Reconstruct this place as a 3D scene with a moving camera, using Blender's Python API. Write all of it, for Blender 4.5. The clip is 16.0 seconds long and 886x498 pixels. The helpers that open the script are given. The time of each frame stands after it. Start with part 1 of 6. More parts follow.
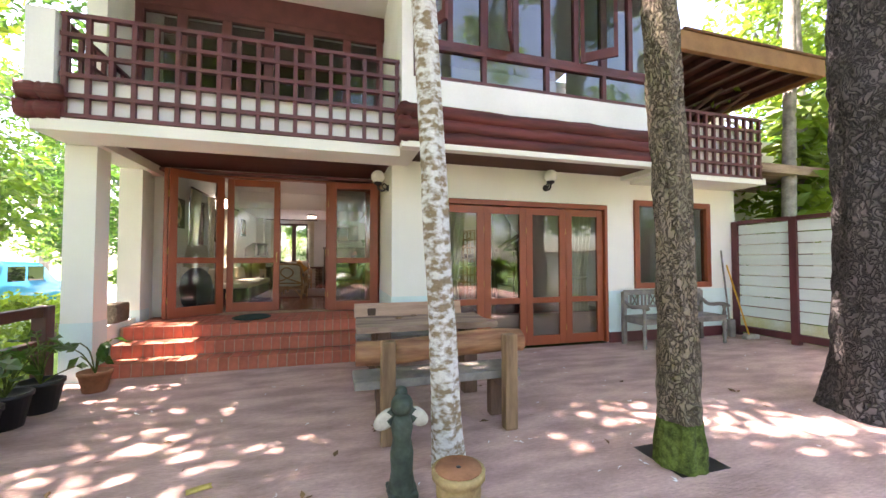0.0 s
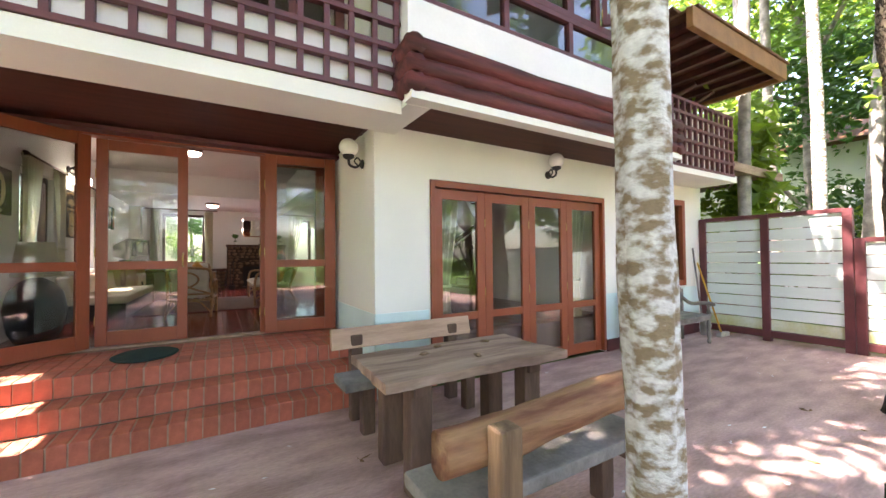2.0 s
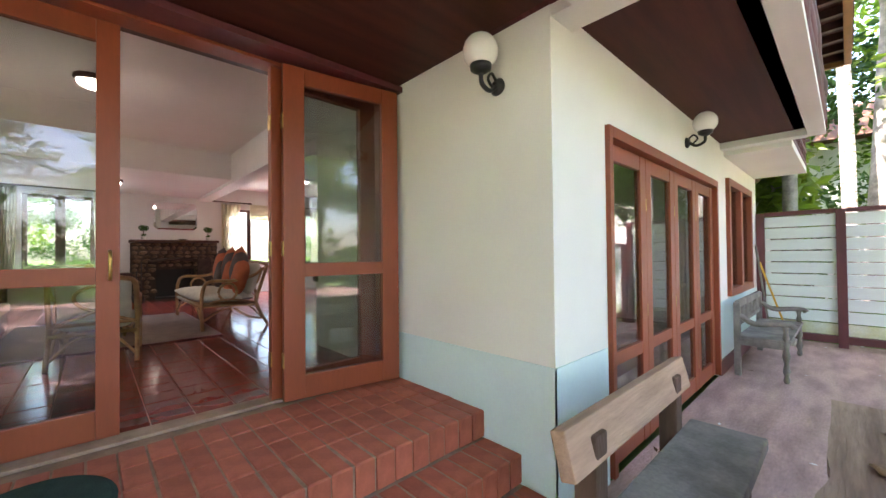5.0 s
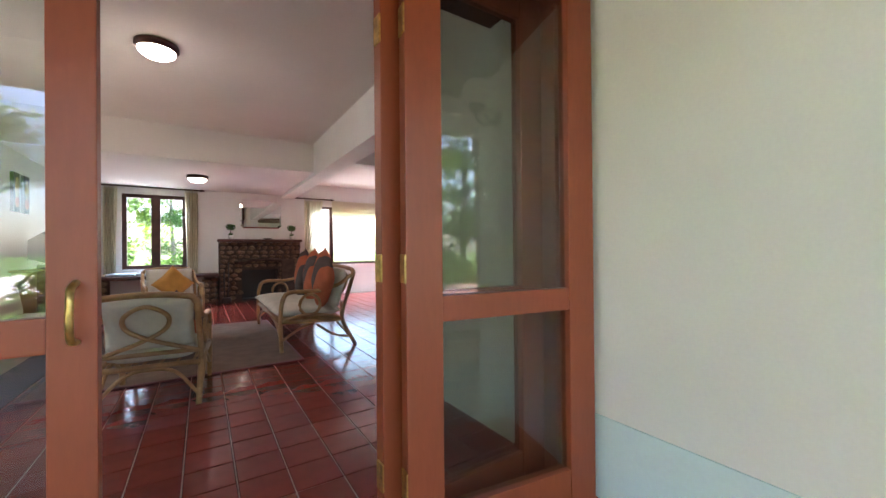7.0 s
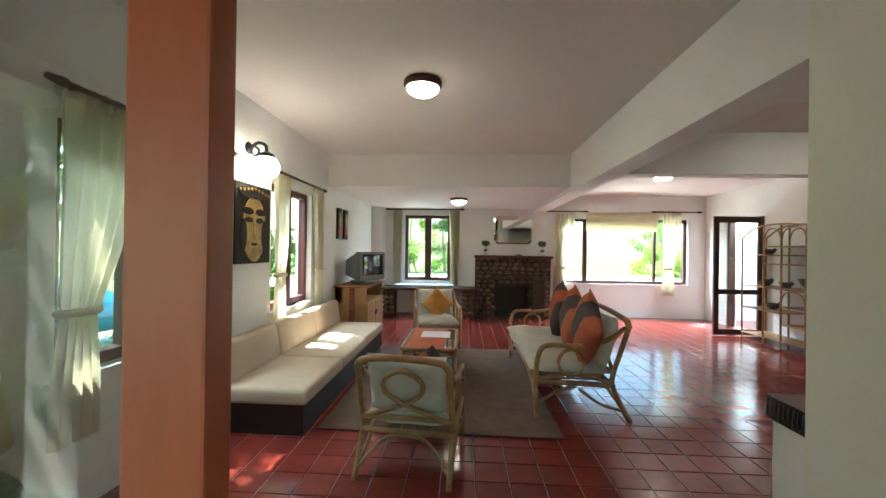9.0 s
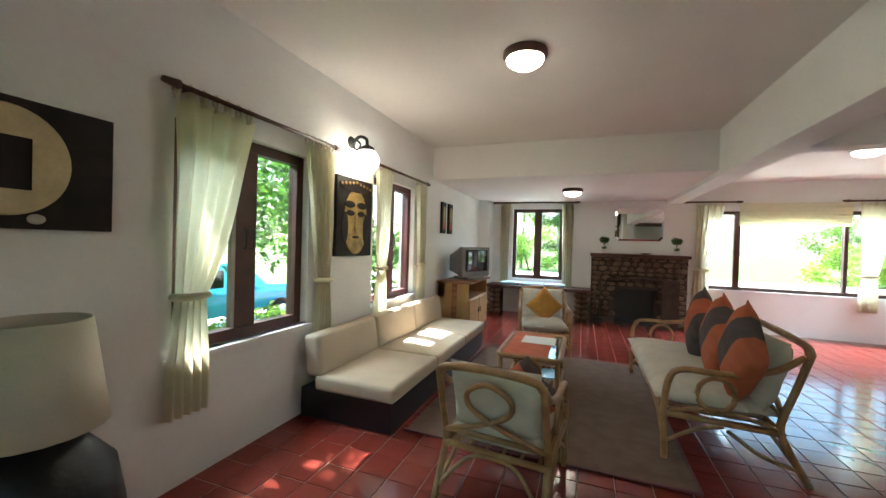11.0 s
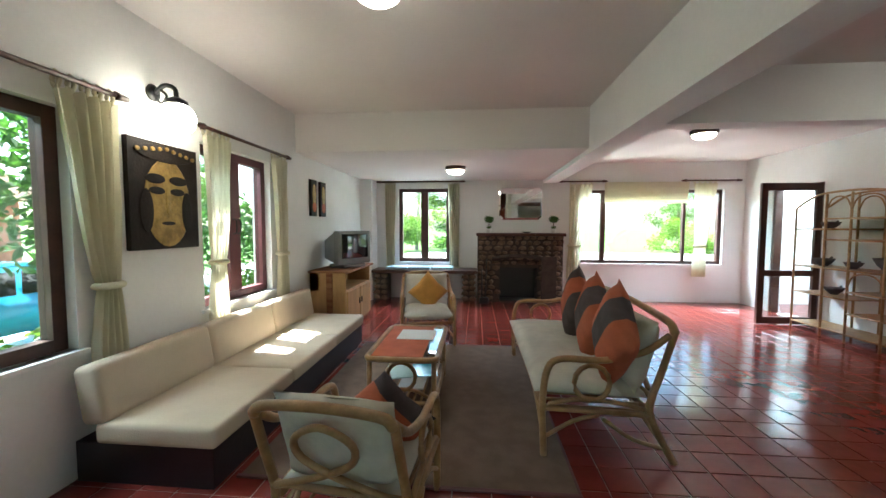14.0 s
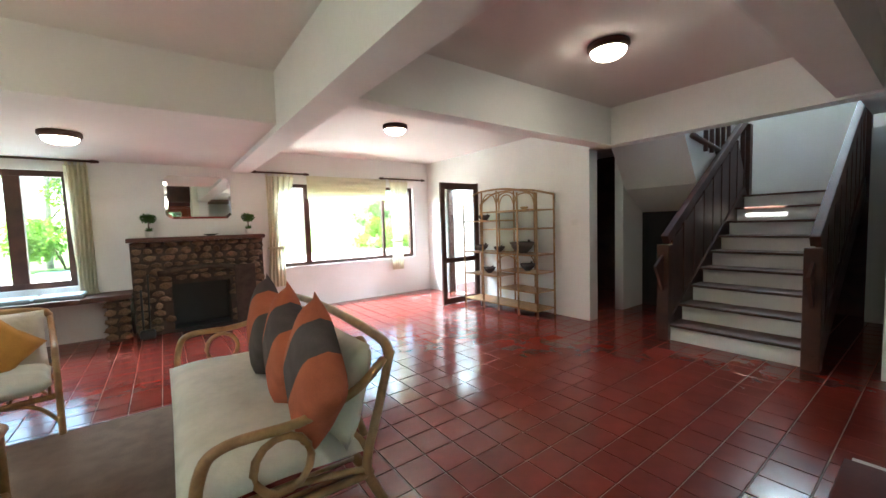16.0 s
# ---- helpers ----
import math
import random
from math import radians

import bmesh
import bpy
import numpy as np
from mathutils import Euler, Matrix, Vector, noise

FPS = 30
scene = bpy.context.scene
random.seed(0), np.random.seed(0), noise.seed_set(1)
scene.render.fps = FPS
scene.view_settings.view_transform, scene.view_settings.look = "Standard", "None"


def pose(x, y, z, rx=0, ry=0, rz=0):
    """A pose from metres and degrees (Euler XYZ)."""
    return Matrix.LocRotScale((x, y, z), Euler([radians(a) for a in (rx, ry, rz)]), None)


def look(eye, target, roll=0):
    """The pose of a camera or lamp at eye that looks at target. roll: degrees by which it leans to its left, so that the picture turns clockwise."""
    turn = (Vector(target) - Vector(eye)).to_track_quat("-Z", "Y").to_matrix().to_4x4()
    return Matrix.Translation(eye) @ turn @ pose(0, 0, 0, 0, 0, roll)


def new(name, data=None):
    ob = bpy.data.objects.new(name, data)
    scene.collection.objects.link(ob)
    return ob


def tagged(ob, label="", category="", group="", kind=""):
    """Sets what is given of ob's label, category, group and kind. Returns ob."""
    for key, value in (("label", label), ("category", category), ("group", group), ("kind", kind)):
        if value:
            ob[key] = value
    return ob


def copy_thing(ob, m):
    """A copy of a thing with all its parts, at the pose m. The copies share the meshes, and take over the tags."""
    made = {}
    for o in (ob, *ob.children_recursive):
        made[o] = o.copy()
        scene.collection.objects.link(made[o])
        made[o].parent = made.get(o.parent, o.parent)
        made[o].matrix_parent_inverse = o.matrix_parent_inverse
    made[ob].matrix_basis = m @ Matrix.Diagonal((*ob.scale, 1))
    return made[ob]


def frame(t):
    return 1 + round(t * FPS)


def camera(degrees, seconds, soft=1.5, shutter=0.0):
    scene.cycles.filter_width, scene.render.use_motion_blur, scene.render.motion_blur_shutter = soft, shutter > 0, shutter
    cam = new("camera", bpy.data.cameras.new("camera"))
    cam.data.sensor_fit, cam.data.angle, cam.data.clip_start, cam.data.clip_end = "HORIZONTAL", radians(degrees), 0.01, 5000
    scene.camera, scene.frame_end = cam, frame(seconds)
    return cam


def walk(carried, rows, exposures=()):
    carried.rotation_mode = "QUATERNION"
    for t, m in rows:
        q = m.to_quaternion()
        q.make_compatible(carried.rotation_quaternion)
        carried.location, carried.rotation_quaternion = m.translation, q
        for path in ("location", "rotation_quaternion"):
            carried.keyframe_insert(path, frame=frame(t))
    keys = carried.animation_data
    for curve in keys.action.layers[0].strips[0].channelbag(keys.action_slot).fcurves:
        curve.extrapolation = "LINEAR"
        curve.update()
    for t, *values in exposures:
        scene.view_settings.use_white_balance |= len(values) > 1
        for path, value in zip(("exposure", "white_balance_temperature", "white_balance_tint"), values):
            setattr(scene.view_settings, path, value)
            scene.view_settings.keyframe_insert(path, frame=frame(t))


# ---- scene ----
cam = camera(99.2, 16.0)
PATH = [
    (0, (0.093, -0.378, 1.278), (0.646, 1.543, 1.339), 0.0),
    (0.5, (-0.064, 0.005, 1.286), (0.663, 1.867, 1.341), -0.1),
    (1, (-0.181, 0.409, 1.282), (0.659, 2.223, 1.353), -0.3),
    (1.5, (-0.354, 0.81, 1.327), (0.579, 2.578, 1.387), -0.2),
    (2, (-0.449, 1.188, 1.341), (0.571, 2.908, 1.382), -0.5),
    (2.5, (-0.581, 1.526, 1.327), (0.533, 3.185, 1.384), -0.5),
    (3, (-0.722, 1.9, 1.363), (0.509, 3.475, 1.403), -0.3),
    (3.5, (-0.803, 2.316, 1.349), (0.525, 3.811, 1.379), -0.6),
    (4, (-0.887, 2.761, 1.357), (0.484, 4.217, 1.386), -0.6),
    (6.5, (-0.63, 4.62, 1.409), (0.617, 6.183, 1.43), -0.7),
    (7, (-0.531, 4.882, 1.468), (0.543, 6.569, 1.477), -0.5),
    (7.5, (-0.478, 5.165, 1.525), (0.366, 6.977, 1.547), -0.2),
    (8, (-0.409, 5.317, 1.596), (0.168, 7.232, 1.612), -0.0),
    (8.5, (-0.414, 5.542, 1.682), (-0.201, 7.531, 1.698), 0.4),
    (9, (-0.487, 5.729, 1.829), (-0.603, 7.725, 1.835), 0.8),
    (9.5, (-0.489, 5.836, 1.862), (-0.821, 7.808, 1.862), 1.0),
    (10, (-0.406, 5.967, 1.826), (-0.938, 7.895, 1.83), 1.2),
    (10.2, (-0.394, 5.99, 1.827), (-1.019, 7.89, 1.836), 0.9),
    (12.5, (-0.482, 6.253, 1.803), (-1.203, 8.116, 1.706), 1.7),
    (13, (-0.43, 6.36, 1.796), (-0.988, 8.278, 1.703), 0.6),
    (13.5, (-0.413, 6.496, 1.775), (-0.768, 8.462, 1.687), 0.4),
    (14, (-0.295, 6.626, 1.834), (-0.469, 8.615, 1.72), 0.1),
    (14.5, (-0.292, 6.816, 1.753), (-0.187, 8.811, 1.658), 0.0),
    (15, (-0.206, 6.971, 1.737), (0.29, 8.905, 1.634), -0.7),
    (15.5, (-0.079, 7.203, 1.76), (0.794, 8.998, 1.645), -1.2),
    (16, (0.082, 7.413, 1.789), (1.269, 9.017, 1.659), -1.8),
]
EXPOSURES = [(0, 3.25, 6900, 30), (2, 3.38, 6800, 30), (4, 3.5, 6700, 30), (6.3, 3.68, 6200, 26), (7.3, 3.76, 6100, 22), (8.5, 3.65, 6100, 9), (10, 3.55, 6100, 6), (12.5, 3.62, 5900, 7), (14, 3.5, 5750, 4), (15, 3.9, 5800, 3), (16, 4.05, 5950, 5)]
walk(cam, [(t, look(eye, target, roll)) for t, eye, target, roll in PATH], EXPOSURES)

# ---- world and sun ----
SUN_TO = Vector((0.44, -0.12, -0.89)).normalized()
world = bpy.data.worlds.new("sky")
scene.world = world
world.use_nodes = True
wn = world.node_tree
sky = wn.nodes.new("ShaderNodeTexSky")
sky.sky_type = 'NISHITA'
sky.sun_disc = False
sky.sun_elevation = math.asin(-SUN_TO.z)
sky.sun_rotation = math.atan2(-SUN_TO.x, -SUN_TO.y)
sky.air_density, sky.dust_density = 1.2, 2.0
wn.links.new(sky.outputs[0], wn.nodes["Background"].inputs[0])
wn.nodes["Background"].inputs[1].default_value = 0.15
sun = new("sun", bpy.data.lights.new("sun", 'SUN'))
sun.data.energy, sun.data.angle, sun.data.color = 5.0, radians(0.6), (1.0, 0.95, 0.86)
sun.matrix_world = look((0, 0, 30), Vector((0, 0, 30)) + SUN_TO)

# ---- materials ----
def mat(name, base, rough=0.6, var=0.15, scale=6.0, bump=0.1, fine=60.0, metal=0.0, stretch=(1, 1, 1), alt=None, emit=0.0, rand=0.0, hard=0.13):
    """Two scales of noise on the base colour, with fine relief; alt is the colour of stains."""
    m = bpy.data.materials.new(name)
    m.use_nodes = True
    n, l = m.node_tree.nodes, m.node_tree.links
    b = n["Principled BSDF"]
    b.inputs["Roughness"].default_value, b.inputs["Metallic"].default_value = rough, metal
    if rough > 0.5:
        b.inputs["Specular IOR Level"].default_value = 0.25
    tc, mp = n.new("ShaderNodeTexCoord"), n.new("ShaderNodeMapping")
    mp.inputs["Scale"].default_value = stretch
    l.new(tc.outputs["Object"], mp.inputs[0])
    big, small = n.new("ShaderNodeTexNoise"), n.new("ShaderNodeTexNoise")
    big.inputs["Scale"].default_value, small.inputs["Scale"].default_value = scale, fine
    big.inputs["Detail"].default_value, small.inputs["Detail"].default_value = 5, 4
    l.new(mp.outputs[0], big.inputs[0]), l.new(mp.outputs[0], small.inputs[0])
    lo = alt or tuple(c * (1 - var * 1.6) for c in base)
    r = n.new("ShaderNodeValToRGB")
    r.color_ramp.elements[0].position, r.color_ramp.elements[1].position = 0.49 - hard, 0.49 + hard
    r.color_ramp.elements[0].color, r.color_ramp.elements[1].color = (*lo, 1), (*base, 1)
    l.new(big.outputs["Fac"], r.inputs[0])
    hsv = n.new("ShaderNodeHueSaturation")
    l.new(r.outputs[0], hsv.inputs["Color"])
    mr = n.new("ShaderNodeMapRange")
    mr.inputs[3].default_value, mr.inputs[4].default_value = 1 - var, 1 + var
    l.new(small.outputs["Fac"], mr.inputs[0])
    if rand:
        oi, ad, mr2 = n.new("ShaderNodeObjectInfo"), n.new("ShaderNodeMath"), n.new("ShaderNodeMapRange")
        gi, ad2 = n.new("ShaderNodeNewGeometry"), n.new("ShaderNodeMath")
        ad2.operation = 'ADD'
        l.new(oi.outputs["Random"], ad2.inputs[0]), l.new(gi.outputs["Random Per Island"], ad2.inputs[1])
        mr2.inputs[2].default_value, mr2.inputs[3].default_value, mr2.inputs[4].default_value = 2, -rand, rand
        l.new(ad2.outputs[0], mr2.inputs[0]), l.new(mr2.outputs[0], ad.inputs[0]), l.new(mr.outputs[0], ad.inputs[1])
        l.new(ad.outputs[0], hsv.inputs["Value"])
    else:
        l.new(mr.outputs[0], hsv.inputs["Value"])
    l.new(hsv.outputs[0], b.inputs["Base Color"])
    if bump:
        bp = n.new("ShaderNodeBump")
        bp.inputs["Strength"].default_value, bp.inputs["Distance"].default_value = bump, 0.01
        l.new(small.outputs["Fac"], bp.inputs["Height"]), l.new(bp.outputs[0], b.inputs["Normal"])
    if emit:
        b.inputs["Emission Color"].default_value, b.inputs["Emission Strength"].default_value = (1.0, 0.87, 0.68, 1), emit
    return m


def glass_mat(name, tint=(0.80, 0.84, 0.82)):
    m = bpy.data.materials.new(name)
    m.use_nodes = True
    n, l = m.node_tree.nodes, m.node_tree.links
    n.remove(n["Principled BSDF"])
    tr, gl, mx, fr = (n.new("ShaderNode" + k) for k in ("BsdfTransparent", "BsdfGlossy", "MixShader", "LayerWeight"))
    mr = n.new("ShaderNodeMapRange")
    mr.interpolation_type = 'SMOOTHSTEP'
    mr.inputs[1].default_value, mr.inputs[3].default_value, mr.inputs[4].default_value = 0.3, 0.06, 0.32
    tr.inputs[0].default_value, gl.inputs["Roughness"].default_value = (*tint, 1), 0.01
    fr.inputs[0].default_value = 0.5
    l.new(fr.outputs["Facing"], mr.inputs[0])
    l.new(mr.outputs[0], mx.inputs[0]), l.new(tr.outputs[0], mx.inputs[1]), l.new(gl.outputs[0], mx.inputs[2])
    l.new(mx.outputs[0], n["Material Output"].inputs[0])
    return m


def bark_mat(name, base, crack, cells, patch=None):
    """Ridged bark: long plates parted by dark cracks, with paler lichen patches."""
    m = mat(name, base, 0.95, 0.3, 5, 0, 45, alt=patch or tuple(c * 0.6 for c in base), hard=0.08)
    n, l = m.node_tree.nodes, m.node_tree.links
    bsdf = n["Principled BSDF"]
    old = bsdf.inputs["Base Color"].links[0].from_socket
    tc, mp, vo, wob, add = (n.new("ShaderNode" + k) for k in ("TexCoord", "Mapping", "TexVoronoi", "TexNoise", "VectorMath"))
    vo.feature = 'DISTANCE_TO_EDGE'
    vo.inputs["Scale"].default_value = cells
    wob.inputs["Scale"].default_value = 9
    mp.inputs["Scale"].default_value = (1.7, 1.7, 0.42)
    sc = n.new("ShaderNodeVectorMath")
    sc.operation = 'SCALE'
    sc.inputs["Scale"].default_value = 0.2
    l.new(tc.outputs["Object"], wob.inputs[0]), l.new(wob.outputs["Color"], sc.inputs[0])
    l.new(tc.outputs["Object"], add.inputs[0]), l.new(sc.outputs[0], add.inputs[1])
    l.new(add.outputs[0], mp.inputs[0]), l.new(mp.outputs[0], vo.inputs[0])
    ramp = n.new("ShaderNodeValToRGB")
    ramp.color_ramp.elements[0].position, ramp.color_ramp.elements[1].position = 0.0, 0.16
    l.new(vo.outputs["Distance"], ramp.inputs[0])
    mx = n.new("ShaderNodeMix")
    mx.data_type = 'RGBA'
    mx.inputs[6].default_value = (*crack, 1)
    l.new(ramp.outputs[0], mx.inputs[0]), l.new(old, mx.inputs[7]), l.new(mx.outputs[2], bsdf.inputs["Base Color"])
    bp = n.new("ShaderNodeBump")
    bp.inputs["Strength"].default_value, bp.inputs["Distance"].default_value = 1.0, 0.03
    l.new(ramp.outputs[0], bp.inputs["Height"]), l.new(bp.outputs[0], bsdf.inputs["Normal"])
    return m


def leaf_mat(name, base, rough=0.5):
    m = mat(name, base, rough, 0.3, 2.0, 0, 30, rand=0.45)
    n, l = m.node_tree.nodes, m.node_tree.links
    tl, mx = n.new("ShaderNodeBsdfTranslucent"), n.new("ShaderNodeMixShader")
    tl.inputs[0].default_value = (base[0] * 2.2, base[1] * 2.2, base[2] * 1.2, 1)
    mx.inputs[0].default_value = 0.4
    l.new(n["Principled BSDF"].outputs[0], mx.inputs[1]), l.new(tl.outputs[0], mx.inputs[2])
    l.new(mx.outputs[0], n["Material Output"].inputs[0])
    return m


CREAM = mat("cream_render", (0.76, 0.755, 0.67), 0.85, 0.04, 1.2, 0.08, 90)
WHITE = mat("white_plaster", (0.80, 0.795, 0.775), 0.9, 0.04, 1.5, 0.08, 40)
CEIL = mat("ceiling_paint", (0.76, 0.72, 0.70), 0.9, 0.03, 1.0, 0.05, 40)
MINT = mat("mint_paint", (0.60, 0.74, 0.70), 0.7, 0.05, 2.0, 0.05)
RED = mat("red_brown_paint", (0.27, 0.060, 0.021), 0.42, 0.12, 3.0, 0.06, 70, stretch=(1, 1, 0.2))
DARKRED = mat("dark_red_stain", (0.12, 0.03, 0.032), 0.5, 0.2, 4.0, 0.1, 60)
# Real dark timber; also colours room walls that should look unlit.
DARKWOOD_AND_UNLIT = mat("dark_brown_wood_and_unlit_walls", (0.080, 0.028, 0.017), 0.5, 0.25, 5, 0.1, 60)
SOFFIT = mat("dark_soffit_boards", (0.075, 0.022, 0.014), 0.6, 0.2, 3, 0.1, 40, stretch=(0.3, 4, 1))
LOGM = mat("stained_log", (0.14, 0.035, 0.032), 0.55, 0.3, 5, 0.5, 22, stretch=(0.25, 2, 2), alt=(0.06, 0.018, 0.016))
WOOD = mat("weathered_timber", (0.40, 0.28, 0.195), 0.75, 0.3, 3.2, 0.7, 30, stretch=(0.35, 3.5, 2), alt=(0.20, 0.125, 0.085))
GREYWOOD = mat("weathered_grey_wood", (0.24, 0.22, 0.19), 0.8, 0.25, 6, 0.4, 50)
DARKTIMBER = mat("dark_weathered_timber", (0.15, 0.09, 0.06), 0.8, 0.25, 4, 0.5, 30, stretch=(2, 2, 0.5))
POSTWOOD = mat("split_post_wood", (0.30, 0.19, 0.105), 0.75, 0.3, 4, 0.6, 26, stretch=(3, 3, 0.4), alt=(0.14, 0.085, 0.05))
BACKBOARD = mat("pale_back_board", (0.46, 0.30, 0.20), 0.75, 0.2, 4, 0.4, 30, stretch=(0.4, 3, 3), alt=(0.34, 0.21, 0.14))
ORANGEWOOD = mat("orange_log_wood", (0.33, 0.18, 0.09), 0.7, 0.3, 4, 0.7, 25, stretch=(0.4, 3, 3), alt=(0.17, 0.065, 0.035))
TERR = mat("terrace_concrete", (0.54, 0.36, 0.305), 0.6, 0.32, 3.4, 0.9, 40, stretch=(0.55, 1.6, 1), alt=(0.35, 0.222, 0.187))
BRICK = mat("red_clay_brick", (0.44, 0.125, 0.07), 0.6, 0.15, 9, 0.25, 60, rand=0.3)
MORTAR = mat("mortar", (0.38, 0.25, 0.17), 0.9, 0.2, 9, 0.3, 80)
TILE = mat("glazed_red_tile", (0.20, 0.034, 0.024), 0.15, 0.12, 4, 0.03, 18, rand=0.16)
GROUT = mat("tile_grout", (0.40, 0.25, 0.20), 0.8, 0.1, 8, 0.1)
RATTAN = mat("rattan_cane", (0.40, 0.235, 0.10), 0.42, 0.2, 12, 0.2, 80, alt=(0.27, 0.145, 0.06))
CUSH = mat("offwhite_cushion_cloth", (0.62, 0.59, 0.50), 0.9, 0.07, 8, 0.35, 30)
BEIGE = mat("beige_upholstery", (0.55, 0.46, 0.34), 0.9, 0.05, 4, 0.15, 120)
CURT = mat("ivory_curtain", (0.72, 0.68, 0.53), 0.9, 0.04, 6, 0.1, 200)
cn, cl = CURT.node_tree.nodes, CURT.node_tree.links
thin, weave = cn.new("ShaderNodeBsdfTranslucent"), cn.new("ShaderNodeMixShader")
thin.inputs[0].default_value, weave.inputs[0].default_value = (0.72, 0.68, 0.50, 1), 0.4
cl.new(cn["Principled BSDF"].outputs[0], weave.inputs[1]), cl.new(thin.outputs[0], weave.inputs[2])
cl.new(weave.outputs[0], cn["Material Output"].inputs[0])
ORANGE = mat("terracotta_cloth", (0.48, 0.135, 0.07), 0.9, 0.1, 10, 0.25, 130)
AMBER = mat("amber_cloth", (0.55, 0.27, 0.06), 0.85, 0.1, 10, 0.25, 130)
GREYCL = mat("charcoal_cloth", (0.105, 0.085, 0.085), 0.9, 0.15, 10, 0.25, 130)
RUG = mat("brown_jute_rug", (0.17, 0.115, 0.08), 0.95, 0.14, 9, 0.6, 150)
STONE = mat("brown_fieldstone", (0.17, 0.115, 0.075), 0.75, 0.3, 14, 0.6, 40, rand=0.6)
STONEBACK = mat("dark_mortar", (0.07, 0.052, 0.042), 0.9, 0.2, 10, 0.4)
BLACK = mat("black_iron", (0.012, 0.012, 0.013), 0.45, 0.2, 8, 0.1)
PLASTIC = mat("grey_tv_plastic", (0.16, 0.165, 0.165), 0.4, 0.05, 8, 0.03)
SCREEN = mat("dark_screen", (0.01, 0.012, 0.013), 0.05, 0.02, 5, 0)
OAK = mat("honey_oak", (0.46, 0.27, 0.11), 0.45, 0.15, 3, 0.1, 40, stretch=(3, 3, 0.4))
MIRROR = mat("mirror_silver", (0.9, 0.9, 0.88), 0.02, 0.0, 1, 0, metal=1.0)
BRASS = mat("aged_brass", (0.58, 0.40, 0.13), 0.35, 0.25, 30, 0.1, metal=0.9)
GLOBE = mat("lit_opal_globe", (0.9, 0.85, 0.75), 0.3, 0.0, 1, 0, emit=2.8)
OPAL = mat("white_opal_globe", (0.80, 0.79, 0.74), 0.2, 0.03, 8, 0)
CERAM = mat("white_ceramic", (0.75, 0.74, 0.71), 0.3, 0.05, 8, 0)
FENCE = mat("white_fence_board", (0.66, 0.76, 0.72), 0.7, 0.06, 2, 0.1, 50, stretch=(1, 0.3, 2))
ALGAE = mat("algae_stained_board", (0.50, 0.52, 0.25), 0.75, 0.2, 3, 0.1, alt=(0.60, 0.66, 0.55))
BARKW = mat("mottled_white_bark", (0.56, 0.56, 0.53), 0.9, 0.32, 20, 0.8, 60, stretch=(0.8, 0.8, 1.3), alt=(0.22, 0.165, 0.10), hard=0.08)
BARKB = bark_mat("ridged_brown_bark", (0.25, 0.20, 0.145), (0.12, 0.095, 0.068), 24, (0.20, 0.17, 0.115))
BARKD = bark_mat("dark_grey_bark", (0.085, 0.075, 0.07), (0.04, 0.035, 0.033), 17, (0.105, 0.093, 0.087))
BARKP = mat("pale_bark", (0.34, 0.31, 0.26), 0.95, 0.3, 6, 0.6, 26)
MOSS = mat("green_moss", (0.10, 0.14, 0.03), 1.0, 0.4, 20, 0.6, 80)
LEAF = leaf_mat("green_foliage", (0.085, 0.16, 0.025))
LEAF2 = leaf_mat("deep_green_foliage", (0.04, 0.10, 0.022))
LEAF3 = leaf_mat("sunny_foliage", (0.14, 0.22, 0.03))
GRASS = mat("grass_ground", (0.11, 0.19, 0.04), 0.95, 0.3, 0.8, 0.5, 40, alt=(0.075, 0.13, 0.03))
ASPH = mat("pale_drive", (0.70, 0.68, 0.63), 0.9, 0.15, 1.5, 0.2)
TERRA = mat("terracotta_pot", (0.36, 0.16, 0.08), 0.8, 0.2, 8, 0.2)
POTPL = mat("black_nursery_pot", (0.015, 0.015, 0.016), 0.5, 0.1, 8, 0.05)
BRONZE = mat("verdigris_statue", (0.055, 0.075, 0.055), 0.6, 0.3, 14, 0.4, 50)
CEMENT = mat("pale_cast_stone", (0.48, 0.45, 0.37), 0.9, 0.15, 14, 0.3)
GREENMAT = mat("green_rubber_mat", (0.018, 0.045, 0.035), 0.95, 0.2, 14, 0.5, 150)
BLUE = mat("blue_car_paint", (0.05, 0.32, 0.52), 0.15, 0.03, 3, 0)
RUBBER = mat("black_rubber", (0.015, 0.015, 0.015), 0.8, 0.1, 8, 0.1)
CHROME = mat("steel_rim", (0.55, 0.56, 0.57), 0.25, 0.05, 8, 0, metal=1.0)
YELLOW = mat("yellow_handle", (0.65, 0.36, 0.03), 0.4, 0.05, 8, 0)
PAPER = mat("white_paper", (0.75, 0.75, 0.73), 0.8, 0.03, 8, 0.05)
GOLD = mat("gold_leaf_paint", (0.42, 0.26, 0.07), 0.4, 0.3, 12, 0.4, 60, metal=0.5)
CANVAS = mat("black_brown_canvas", (0.018, 0.011, 0.008), 0.6, 0.3, 10, 0.3)
BRICKRED = mat("neighbour_brick", (0.34, 0.15, 0.09), 0.85, 0.15, 3, 0.2)
ROOFT = mat("brown_roof", (0.16, 0.075, 0.035), 0.7, 0.2, 5, 0.3, 30)
FASCIA = mat("brown_fascia", (0.30, 0.15, 0.06), 0.55, 0.15, 4, 0.2, 40)
LAMPSH = mat("cream_lampshade", (0.62, 0.56, 0.44), 0.9, 0.03, 4, 0.1, 120)
WATERBLUE = mat("pale_blue_cushion", (0.40, 0.52, 0.60), 0.9, 0.08, 8, 0.2)
GLASS = glass_mat("window_glass")
NAVY = mat("dark_plinth", (0.016, 0.011, 0.014), 0.4, 0.2, 6, 0.1)

